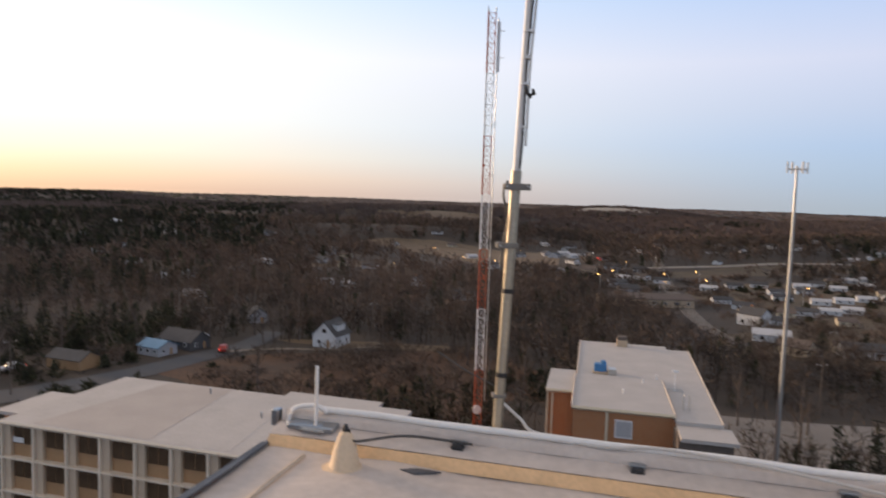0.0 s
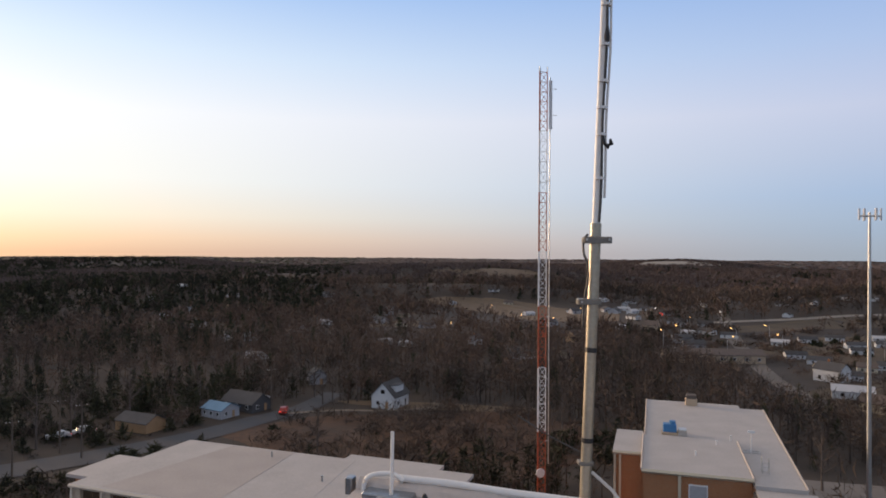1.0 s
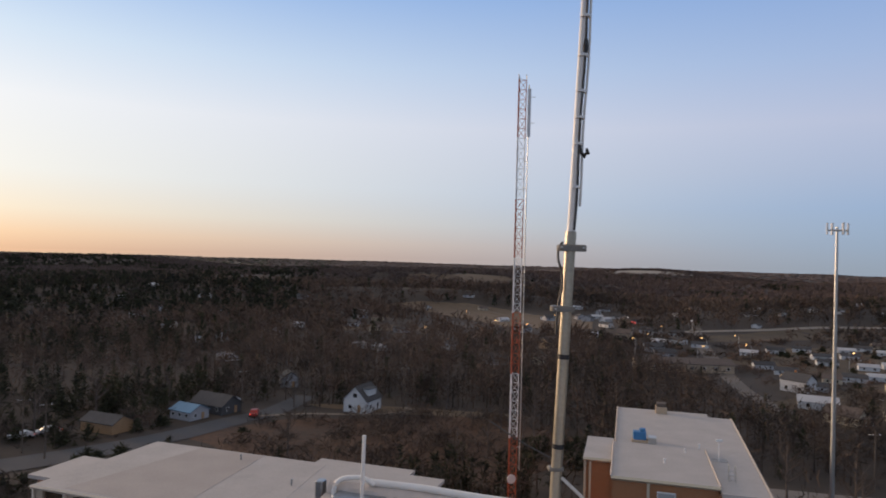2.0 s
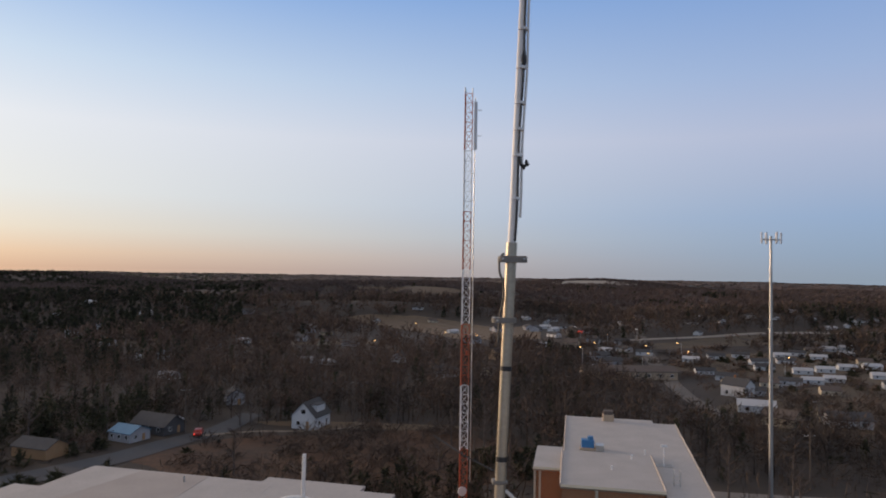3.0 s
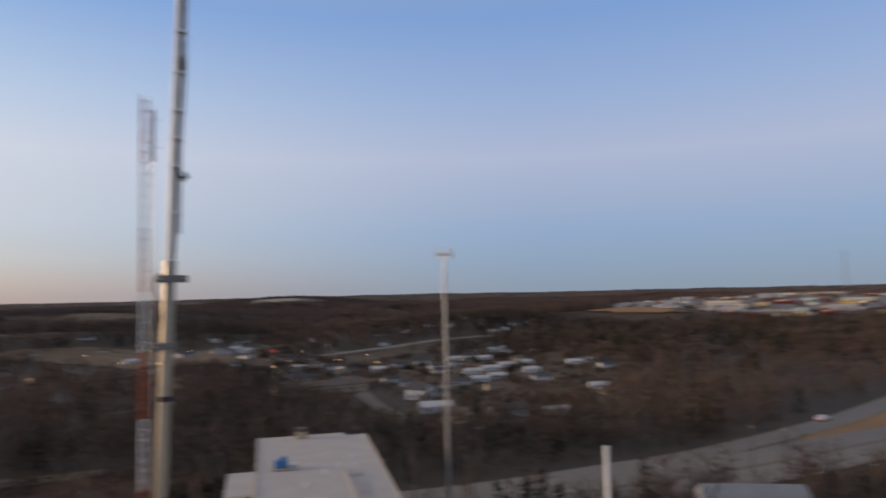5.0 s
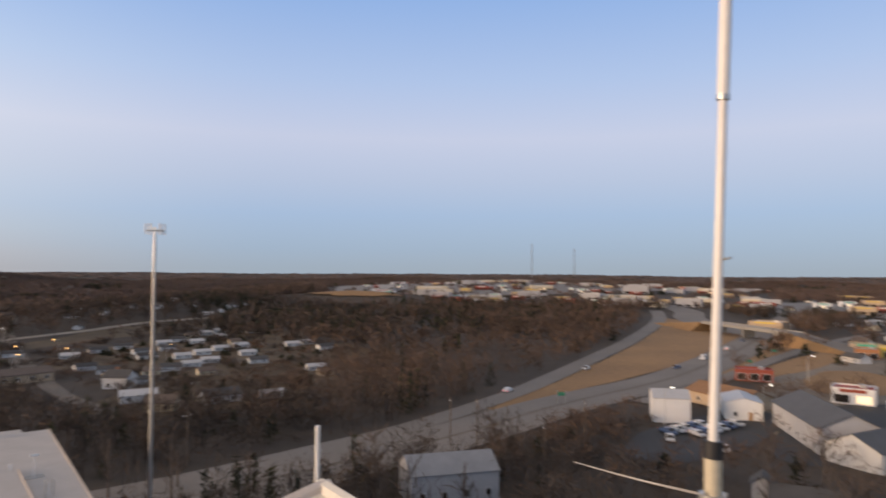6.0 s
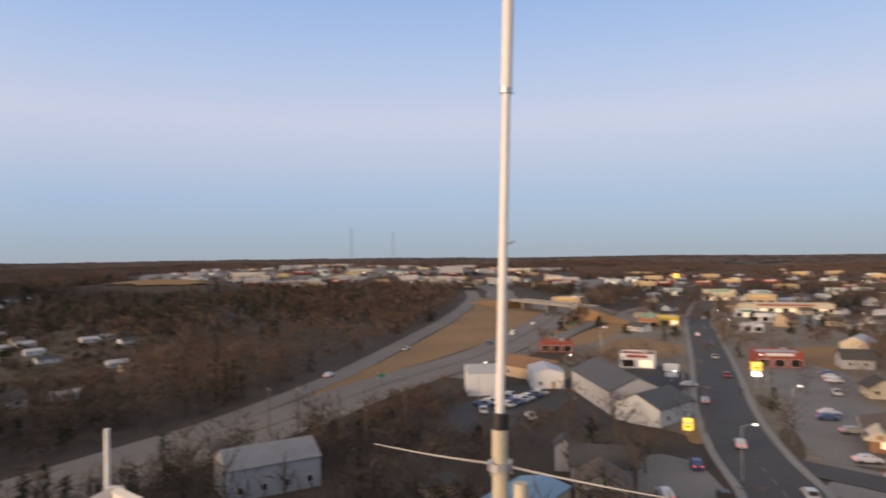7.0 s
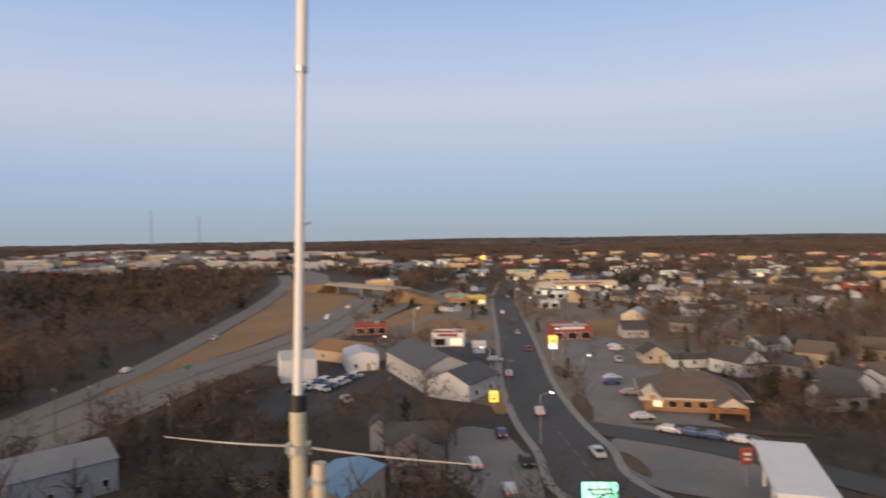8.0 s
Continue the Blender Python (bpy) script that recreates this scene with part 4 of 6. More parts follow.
for z in (17.5, 17.9, 18.3):
    part("rung", MB().tube([(*W2(11.0, 3.0), z), (*W2(11.6, 3.0), z)], 0.03, 6), M["galv"], lad)


# ---- lattice tower ----
tower = thing("lattice_tower", "orange and white lattice radio tower with a white panel antenna", "tower", pose(8.42, 88, 0, 0, 0, 20))
bands = [(0, 7, "white"), (7, 15.2, "orange"), (15.2, 23.4, "white"), (23.4, 31.3, "orange"), (31.3, 38.4, "white"), (38.4, 46, "orange"), (46, 54, "white"), (54, 61.6, "orange")]
TWR = 0.64
leg = [(TWR * math.cos(radians(a)), TWR * math.sin(radians(a))) for a in (90, 210, 330)]
for z0, z1, c in bands:
    sec = part("section", MB().tube([(*leg[0], z0), (*leg[0], z1)], 0.06, 6), M[c], tower, c + " painted section")
    for l in leg[1:]:
        part("leg", MB().tube([(*l, z0), (*l, z1)], 0.06, 6), M[c], sec)
    k = round((z1 - z0) / 1.25)
    for i in range(k):
        za, zb = z0 + (z1 - z0) * i / k, z0 + (z1 - z0) * (i + 1) / k
        for j in range(3):
            a, b = leg[j], leg[(j + 1) % 3]
            if i % 2:
                a, b = b, a
            part("brace", MB().tube([(*a, za), (*b, zb)], 0.034, 4, False).tube([(*b, zb), (*a, zb)], 0.028, 4, False), M[c], sec)
part("panel_antenna", MB().box(0.92, -0.55, 54.2, 0.42, 0.26, 6.3, 0, 0.06), M["white"], tower, "long white panel antenna")
part("feed_pipe", MB().tube([(0.95, -0.35, 11), (0.95, -0.35, 61.0)], 0.07, 6), M["galv"], tower, "grey feed line")
for z in (14, 22, 30, 36, 41, 47.5, 51):
    part("standoff", MB().tube([(0.5, -0.38, z), (1.05, -0.35, z)], 0.05, 6), M["galv"], tower)
for z in (56, 59.4):
    part("arm", MB().tube([(0.7, -0.5, z), (1.7, -0.7, z)], 0.035, 6), M["galv"], tower)
for l in leg:
    part("lightning_rod", MB().tube([(*l, 61.6), (*l, 62.3)], 0.07, 6), M["flash"], tower)
part("dish", MB().tube([(-0.5, -0.85, 10.2), (-0.5, -1.0, 10.2), (-0.5, -1.2, 10.2)], [0.16, 0.55, 0.6], 16), M["white"], tower, "small white dish", True)
part("beacon", MB().tube([(0, -0.75, 27.5), (0, -0.75, 28.0)], 0.16, 8), M["orange"], tower, "dark warning light")

# monopole
mono = thing("monopole_tower", "tall pale steel monopole with antennas on a cross arm", "tower", pose(44.3, 78.5, 0))
part("pole", MB().tube([(0, 0, 0), (0, 0, 20), (0, 0, 43)], [0.30, 0.235, 0.145], 14), M["galv"], mono, "", True)
part("cross_arm", MB().tube([(-1.25, 0, 42.6), (1.25, 0, 42.6)], 0.09, 8), M["galv"], mono)
part("cross_arm", MB().tube([(0, -1.2, 42.6), (0, 1.2, 42.6)], 0.09, 8), M["galv"], mono)
for x, y in ((-1.2, 0), (-0.6, 0), (0.6, 0), (1.2, 0), (0, 1.2), (0, -1.2)):
    part("panel_antenna", MB().box(x, y - 0.1, 42.1, 0.2, 0.14, 1.35, 0, 0.03), M["white"], mono, "white panel antenna")


# ---- houses ----
def window_on(parent, x, y, z, w, h, side, fine=True):
    """A framed window on the wall that faces side ('-y', '+y', '-x', '+x')."""
    rz = 0 if side in ("-y", "+y") else radians(90)
    o = 0.03
    dx, dy = {"-y": (0, -o), "+y": (0, o), "-x": (-o, 0), "+x": (o, 0)}[side]
    if not fine:
        part("window", MB().box(x + dx, y + dy, z, w, 0.10, h, rz), M["glass"], parent)
        return
    f = part("window", MB().box(x + dx, y + dy, z, w, 0.10, h, rz), M["white"], parent)
    part("pane", MB().box(x + dx * 2.2, y + dy * 2.2, z + 0.1, w - 0.22, 0.06, h - 0.2, rz), M["glass"], f)


def house(w, d, h, rh, wall, top, label, name="house", windows=2, dormer=False, chimney=False, porch=False, over=0.4, fine=True):
    """A gabled house; w across the gable, d along the ridge, origin at the ground's centre."""
    t = thing(name, label, "house")
    a, b = w / 2, d / 2
    wm = MB().add([(-a, -b, 0), (a, -b, 0), (a, b, 0), (-a, b, 0), (-a, -b, h), (a, -b, h), (a, b, h), (-a, b, h), (0, -b, h + rh), (0, b, h + rh)],
                  [(0, 1, 5, 8, 4), (2, 3, 7, 9, 6), (1, 2, 6, 5), (3, 0, 4, 7), (5, 6, 9, 8), (7, 4, 8, 9)])
    part("wall", wm, M[wall], t)
    s = rh / a
    for sg in (-1, 1):
        e = a + over
        vs = []
        for y in (-b - over, b + over):
            vs += [(0, y, h + rh + 0.16), (sg * e, y, h - over * s + 0.16), (sg * e, y, h - over * s), (0, y, h + rh)]
        part("roof", MB().add(vs, [(0, 1, 5, 4), (1, 2, 6, 5), (2, 3, 7, 6), (0, 3, 2, 1), (4, 5, 6, 7)]), M[top], t)
    for i in range(windows):
        f = (i + 0.5) / windows
        window_on(t, a, -b + d * f, 1.0, 1.1, 1.2, "+x", fine)
        window_on(t, -a, -b + d * f, 1.0, 1.1, 1.2, "-x", fine)
    if windows:
        window_on(t, -a * 0.45, -b, 1.0, 1.0, 1.2, "-y", fine)
        part("door", MB().box(a * 0.35, -b - 0.03, 0.1, 0.95, 0.1, 2.05), M["panel"], t)
    if dormer:
        dm = MB().box(a * 0.5, 0, h + rh * 0.25, a * 0.7, d * 0.5, rh * 0.5)
        dd = part("dormer", dm, M[wall], t, "white dormer")
        part("roof", MB().box(a * 0.52, 0, h + rh * 0.75, a * 0.85, d * 0.56, 0.14), M[top], dd)
        window_on(t, 0, -b, h + 0.5, 1.5, 1.3, "-y")
    if chimney:
        part("chimney", MB().box(a * 0.2, b * 0.3, h + rh * 0.6, 0.7, 0.7, rh * 0.8), M["brick"], t)
    if porch:
        pp = part("porch_roof", MB().box(0, -b - 1.1, h * 0.85, w * 0.8, 2.2, 0.15), M[top], t)
        for x in (-w * 0.35, w * 0.35):
            part("post", MB().box(x, -b - 2.0, 0, 0.14, 0.14, h * 0.85), M["white"], pp)
    return t


def place(t, x, y, deg, s=1.0):
    KEEP_OUT.append((x, y, 7.5 * s))
    t.matrix_basis = pose(x, y, float(height(x, y)), 0, 0, deg) @ Matrix.Scale(s, 4)
    return t


def again(t, x, y, deg, group="", s=1.0):
    KEEP_OUT.append((x, y, 8.5 * s))
    c = copy_thing(t, pose(x, y, float(height(x, y)), 0, 0, deg) @ Matrix.Scale(s, 4))
    return tagged(c, group=group)


def flat_building(w, d, h, wall, label, top="membrane", name="shop", sign=None, glazing=True, glow=False, cat="building", fine=True):
    """A flat-roofed commercial building with parapet, glazing and a sign board."""
    t = thing(name, label, cat)
    part("wall", MB().box(0, 0, 0, w, d, h), M[wall], t)
    part("roof", MB().box(0, 0, h + 0.003, w - 0.5, d - 0.5, 0.08), M[top], t)
    rim = MB()
    for x, y, sx, sy in ((0, -d / 2 + 0.12, w + 0.06, 0.3), (0, d / 2 - 0.12, w + 0.06, 0.3), (-w / 2 + 0.12, 0, 0.3, d - 0.4), (w / 2 - 0.12, 0, 0.3, d - 0.4)):
        rim.box(x, y, h + 0.004, sx, sy, 0.5)
    part("parapet", rim, M[wall], t)
    if glazing:
        n = max(2, int(w / 4)) if fine else 3
        for i in range(n):
            x = -w / 2 + w * (i + 0.5) / n
            if not fine:
                part("window", MB().box(x, -d / 2 - 0.04, 0.5, w / n * 0.68, 0.12, min(2.2, h - 1.4)), M["litwindow" if glow and i % 2 else "glass"], t)
                continue
            f = part("window", MB().box(x, -d / 2 - 0.02, 0.4, w / n * 0.75, 0.12, min(2.4, h - 1.2)), M["white"], t)
            part("pane", MB().box(x, -d / 2 - 0.06, 0.5, w / n * 0.68, 0.08, min(2.2, h - 1.4)), M["litwindow" if glow and i % 2 else "glass"], f)
    if sign:
        part("sign_board", MB().box(0, -d / 2 - 0.12, h - 0.7, w * 0.6, 0.2, 0.9), M[sign], t)
    part("roof_unit", MB().box(w * 0.2, d * 0.15, h + 0.08, 1.8, 1.4, 1.0, 0, 0.06), M["galv"], t)
    return t


# ---- houses and shops of the valley and the town ----
HOUSES = "houses in the valley"
place(house(7.2, 8.5, 3.6, 3.6, "siding", "shingle", "white gabled house with a dark roof and dormer", windows=2, dormer=True), -21.0, 168, -22, 0.88)
place(house(7.5, 9, 2.8, 1.7, "greywall", "blueroof", "pale grey house with a blue metal roof by the road", windows=3), -59.0, 154.8, 62, 0.72)
place(house(8, 13, 2.6, 2.6, "shingle", "shingle", "grey house with a dark shingle roof", windows=3), -55.5, 162.5, 62, 0.8)
place(house(7, 12, 2.8, 1.8, "panel", "shingle", "low brown shed with a dark roof", "shed", windows=0), -71.5, 142.0, 68, 0.75)
place(house(6, 7, 3.2, 2.2, "greywall", "shingle", "small grey house among bare trees", windows=1), -46, 196, 20, 0.8)
base_a = place(house(7, 13, 2.9, 1.9, "siding", "shingle", "white single-storey house with a grey roof", windows=2, fine=False), 115.5, 168, 80, 0.8)
base_b = place(house(6.5, 12, 2.8, 1.6, "siding", "paleroof", "white long house with a pale roof", windows=2, fine=False), 101, 186, 65, 0.8)
base_c = place(house(7.5, 10, 3.0, 2.2, "cream", "brownroof", "cream house with a brown roof", windows=2, fine=False, porch=True), 99, 170, 40, 0.8)
base_d = place(house(8, 10, 4.6, 2.4, "siding", "shingle", "two-storey white house with a dark roof", windows=2, fine=False, chimney=True), 109, 212, 35, 0.8)
base_e = place(house(7.5, 11, 3.0, 2.0, "greywall", "shingle", "grey house with a shingle roof", windows=2, fine=False), 222, -87, 15)
base_f = place(house(8, 9, 4.2, 2.6, "tanwall", "brownroof", "tan house with a brown gable roof", windows=2, fine=False), 204, -100, -20)
rnd = random.Random(4)
rows = [(129.6, 293.5), (145.7, 303.5), (160.7, 310), (156.5, 286), (181, 310), (193.7, 318.5), (208.6, 331), (222, 338), (236, 344), (171, 290), (195, 304), (160, 259.7), (172.3, 264.4), (186, 271), (129, 229), (139, 233),
        (149, 236), (160, 240), (114.8, 228), (115, 214), (103.5, 190), (98.8, 172), (114.8, 174), (119, 257), (121, 244), (99.8, 322), (116.3, 315), (117.6, 351), (199, 273.6), (172, 225), (184, 248), (219, 260), (229, 261), (221, 239), (174, 193),
        (168, 181), (141, 214), (129, 162), (247, 327), (218, 318), (206, 288), (150, 270)]
for k, (x, y) in enumerate(rows):
    a = (62, 74, 70, 80, 66)[k % 5]
    again(rnd.choice([base_a, base_b, base_b, base_a, base_c]), x, y, a + rnd.uniform(-6, 6), "rows of houses in the valley", 0.72)
for x, y in ((188, 424), (209, 430), (239, 446), (256, 446), (284, 450), (281, 424), (175, 387), (300, 436), (316, 450), (330, 462), (345, 470), (232, 511), (300, 500), (150, 440), (108, 433), (170, 520)):
    again(rnd.choice([base_a, base_b, base_d]), x, y, rnd.uniform(0, 180), "houses on the terrace", 0.68)
for i in range(34):
    az = radians(rnd.uniform(-9, 26))
    r = rnd.choice([rnd.uniform(240, 420), rnd.uniform(320, 640)])
    again(rnd.choice([base_a, base_b, base_c, base_d, base_e, base_b]), -r * math.sin(az), r * math.cos(az), rnd.uniform(0, 180), HOUSES, 0.75)
for i in range(26):
    az = radians(rnd.uniform(-22, -8))
    r = rnd.uniform(270, 520)
    again(rnd.choice([base_a, base_b, base_e, base_f]), -r * math.sin(az), r * math.cos(az), rnd.uniform(0, 180), HOUSES, 0.75)
for i in range(120):
    az = radians(rnd.uniform(-128, -92))
    r = 185 * (1100 / 185) ** rnd.random()
    x, y = -r * math.sin(az), r * math.cos(az)
    if y < -40 - 0.02 * x and all(math.hypot(x - k[0], y - k[1]) > k[2] + 7 for k in KEEP_OUT if k[2] < 9):
        again(rnd.choice([base_c, base_d, base_e, base_f, base_a]), x, y, rnd.uniform(0, 180), "houses in the town")
for i in range(150):
    az = radians(rnd.uniform(-116, -79))
    r = 330 * (1150 / 330) ** rnd.random()
    x, y = -r * math.sin(az), r * math.cos(az)
    if abs(y - 8) > 16 and all(math.hypot(x - k[0], y - k[1]) > k[2] + 6 for k in KEEP_OUT if k[2] < 9):
        again(rnd.choice([base_a, base_b, base_c, base_a, base_f]), x, y, rnd.uniform(0, 180), "houses in the town")
long_shed = place(house(9, 34, 3.0, 1.6, "tanwall", "brownroof", "long low tan building with rows of windows", "long_building", windows=8), 85, 247, 88)

# the east side, by the highway and the town road
place(house(8.5, 15, 4.9, 2.3, "greywall", "greymetal", "weathered grey barn-like hall behind bare trees", "hall", windows=4, over=0.2), 92, 69, 54)
place(house(10, 9, 6.0, 1.6, "white", "paleroof", "plain white hall with a low arched roof", "hall", windows=0, over=0.15), 175, 60, 25)
place(house(9, 13, 4.4, 1.2, "white", "paleroof", "lit white workshop beside the car park", "workshop", windows=2, over=0.15), 191, 46.5, -70)
place(house(12, 20, 3.4, 2.2, "tanwall", "rustroof", "long rusty-roofed workshop behind the hall", "workshop", windows=2), 203, 53, -28)
motel = place(house(13, 30, 5.6, 3.0, "greywall", "hallroof", "two-storey pale motel with a grey hipped roof", "motel", windows=6), 176, 25, -62)
place(house(11, 14, 4.0, 2.6, "siding", "hallroof", "pale motel office with a grey roof", "motel_office", windows=2), 160, 14, 65)
place(flat_building(11, 9, 4.2, "white", "small diner with a red fascia and lit windows", "redroof", "diner", "redwall", glow=True), 231, 25, -88)
place(flat_building(12, 8, 3.6, "redwall", "low red brick restaurant beside the highway", "redroof", "restaurant", None), 256, 58, -75)
place(flat_building(14, 10, 4.6, "redwall", "brick shop with a white sign board", "paleroof", "shop", "white"), 246, -17, -80)
place(flat_building(16, 9, 3.8, "cream", "long pale shop building with a flat roof", name="shop"), 357, -83, -85)
place(flat_building(13, 9, 3.8, "tanwall", "tan shop with a green roof edge", "greenroof", "shop", "teal"), 378, 36, -80)
place(flat_building(9, 9, 4.4, "yellow", "bright yellow shop with a pale roof", "paleroof", "shop", "yellow", glow=True), 362, 24, -80)
place(flat_building(9, 9, 4.0, "brick", "brown brick shop with a flat roof", name="shop"), 352, 33, -80)
place(flat_building(22, 12, 7.5, "cream", "two-storey hotel with lit windows and a teal roof", "greenroof", "hotel", "teal", glow=True), 548, 0, -85)
place(flat_building(52, 14, 5.0, "cream", "long lit shopping strip", name="shopping_strip", sign="redwall", glow=True), 455, -36, -84)
place(flat_building(12, 8, 4.0, "white", "small white shop by the road", name="shop", sign="greenroof", glow=True), 418, -14, -84)
place(flat_building(14, 8, 3.6, "white", "white shop with a broad roof", "paleroof", name="shop"), 395, -22, -84)
place(flat_building(9, 7, 3.4, "white", "small white kiosk shop", "paleroof", name="shop"), 345, -14, -84)
place(house(9, 14, 3.2, 2.4, "cream", "paleroof", "cream house used as an office", windows=3), 293, -48, 70)
place(house(8, 9, 3.2, 2.6, "greywall", "shingle", "small grey gabled house", windows=2), 250, -40, 5)
place(house(9, 11, 3.8, 3.0, "siding", "shingle", "white house with a pale gable", windows=2, porch=True), 187, -57, -60)
place(house(7, 8, 2.8, 2.2, "cream", "shingle", "small cream gabled house behind the restaurant", windows=1), 203, -38, -85)
place(house(5, 12, 2.6, 1.0, "siding", "shingle", "long low white outbuilding", "outbuilding", windows=3), 195, -47, 8)
place(house(8, 10, 3.4, 2.6, "siding", "shingle", "white bungalow with a grey roof", "bungalow", windows=2), 162, -73, -70)
place(house(7, 9, 3.4, 2.6, "siding", "brownroof", "white house with a brown roof", windows=2), 171, -84, 20)
place(house(7, 9, 3.2, 2.4, "greywall", "shingle", "grey bungalow under bare trees", "bungalow", windows=2), 151, -66, 10)


def hip_restaurant():
    """A low brick restaurant under a broad hipped roof with lit eaves and a gabled entrance."""
    t = thing("restaurant", "brick restaurant with a broad brown hipped roof and lit eaves", "restaurant", pose(153, -36.5, 0.1, 0, 0, -6))
    a, b, h, top = 8.0, 10.0, 3.0, 7.2
    part("wall", MB().box(0, 0, 0, 2 * a, 2 * b, h), M["brick"], t, "brown brick wall")
    e, f = a + 1.1, b + 1.1
    part("roof", MB().add([(-e, -f, h - 0.1), (e, -f, h - 0.1), (e, f, h - 0.1), (-e, f, h - 0.1), (0, -3.2, top), (0, 3.2, top), (-e, -f, h + 0.1), (e, -f, h + 0.1), (e, f, h + 0.1), (-e, f, h + 0.1)],
                          [(3, 2, 1, 0), (6, 7, 4), (7, 8, 5, 4), (8, 9, 5), (9, 6, 4, 5), (0, 1, 7, 6), (1, 2, 8, 7), (2, 3, 9, 8), (3, 0, 6, 9)]), M["brownroof"], t, "broad brown hipped shingle roof")
    for x, y, sx, sy in ((-e, 0, 0.16, 2 * f), (0, f, 2 * e, 0.16), (0, -f, 2 * e, 0.16)):
        part("eave_board", MB().box(x, y, h - 0.22, sx, sy, 0.34), M["cream"], t, "cream eave board")
    for y in (-7.6, -4.6, -1.6, 1.4, 4.4, 7.4):
        w = part("window", MB().box(-a - 0.03, y, 0.9, 0.14, 1.9, 1.4), M["cream"], t)
        part("pane", MB().box(-a - 0.09, y, 1.0, 0.08, 1.7, 1.2), M["litwindow" if y == 7.4 else "glass"], w)
    for y in (-8.8, -6.1, -0.1, 5.9, 8.8):
        part("eave_lamp", MB().box(-a - 0.55, y, h - 0.2, 0.35, 0.5, 0.08), M["amber"], t, "glowing lamp under the eave")
    g = part("entrance_gable", MB().add([(-13.5, -9.6, 2.6), (-13.5, -3.2, 2.6), (-13.5, -6.4, 4.7), (-7, -9.6, 2.6), (-7, -3.2, 2.6), (-4.5, -6.4, 4.7)],
                                        [(0, 2, 1), (0, 3, 5, 2), (1, 2, 5, 4), (0, 1, 4, 3)]), M["brownroof"], t, "brown gable roof over the entrance")
    part("gable_face", MB().add([(-13.56, -9.3, 2.62), (-13.56, -3.5, 2.62), (-13.56, -6.4, 4.5), (-13.44, -9.3, 2.62), (-13.44, -3.5, 2.62), (-13.44, -6.4, 4.5)], [(0, 2, 1), (3, 4, 5), (0, 1, 4, 3), (1, 2, 5, 4), (2, 0, 3, 5)]), M["cream"], g, "cream gable face")
    for y in (-9.2, -3.6):
        for x in (-13.2, -8.6):
            part("post", MB().box(x, y, 0, 0.45, 0.45, 2.62, 0, 0.04), M["brick"], g, "brick post")
    part("eave_lamp", MB().box(-12.2, -6.4, 2.48, 0.5, 2.0, 0.1), M["amber"], g, "glowing entrance lamp")
    n = part("wing_gable", MB().add([(-10.2, 6.0, 2.7), (-10.2, 11.2, 2.7), (-10.2, 8.6, 4.6), (-4, 6.0, 2.9), (-4, 11.2, 2.9), (-4, 8.6, 5.0)],
                                    [(0, 2, 1), (0, 3, 5, 2), (1, 2, 5, 4), (0, 1, 4, 3)]), M["cream"], t, "cream side gable with warm light")
    part("vent", MB().box(-10.24, 8.6, 3.1, 0.08, 1.2, 0.8), M["panel"], n)
    for x, y in ((1.5, 1.0), (2.6, -2.0)):
        part("roof_vent", MB().box(x, y, top - 1.1, 0.6, 0.6, 0.9, 0, 0.05), M["galv"], t)
    KEEP_OUT.append((153, -37, 14))
    return t


hip_restaurant()
shop = place(house(7.4, 12, 6.8, 0.8, "tanwall", "blueroof", "tan building with a low blue metal roof", "workshop", windows=2, over=0.2), 84.5, 23.6, 77)
place(house(7.6, 8, 2.7, 2.3, "cream", "brownroof", "yellow-gabled house with a brown roof", windows=1, porch=True), 106, 17.2, -80)
place(house(4.6, 5, 2.3, 0.9, "tanwall", "shingle", "small shed with a dark roof", "shed", windows=0), 98.5, 41.5, 40)
place(house(8, 10, 2.8, 2.4, "greywall", "shingle", "dark-roofed grey house beside bare trees", windows=1), 116.5, 19.0, 12)
place(house(3, 3.4, 4.6, 1.2, "greywall", "shingle", "narrow grey outbuilding with a small gable", "outbuilding", windows=0), 118, 25.6, -80)

# filling-station canopy
can = thing("station_canopy", "large white flat canopy on posts with a red edge", "canopy", pose(95.5, -36.2, 0, 0, 0, -11))
part("roof", MB().box(0, 0, 5.2, 22, 7.2, 0.8, 0, 0.08), M["white"], can, "broad white canopy roof")
part("red_band", MB().box(6.5, 3.63, 5.3, 5.0, 0.08, 0.6), M["redroof"], can, "red edge band")
for x in (-8, 0, 8):
    for y in (-2.4, 2.4):
        part("post", MB().box(x, y, 0, 0.4, 0.4, 5.2, 0, 0.03), M["white"], can)
KEEP_OUT.append((97, -37, 18))

# hilltop shopping district
variants = [flat_building(24, 16, 6, "white", "white store with a flat roof", "paleroof", "store", "redwall", fine=False),
            flat_building(38, 22, 7, "cream", "large cream store with a flat roof", "paleroof", "store", "white", glow=True, fine=False),
            flat_building(16, 12, 5, "redwall", "red store with a flat roof", "redroof", "store", "white", fine=False),
            flat_building(20, 14, 6, "tanwall", "tan store with a flat roof", "membrane", "store", "yellow", fine=False),
            flat_building(14, 10, 5, "white", "small white store with lit windows", "paleroof", "store", "teal", glow=True, fine=False),
            flat_building(30, 18, 9, "greywall", "grey store with a pale roof", "paleroof", "store", fine=False)]
for k, v in enumerate(variants):
    az, r = radians(-47.5 - 4.2 * k), 800 + 30 * (k % 3)
    place(v, -r * math.sin(az), r * math.cos(az), -math.degrees(-az) + 180 - 180)
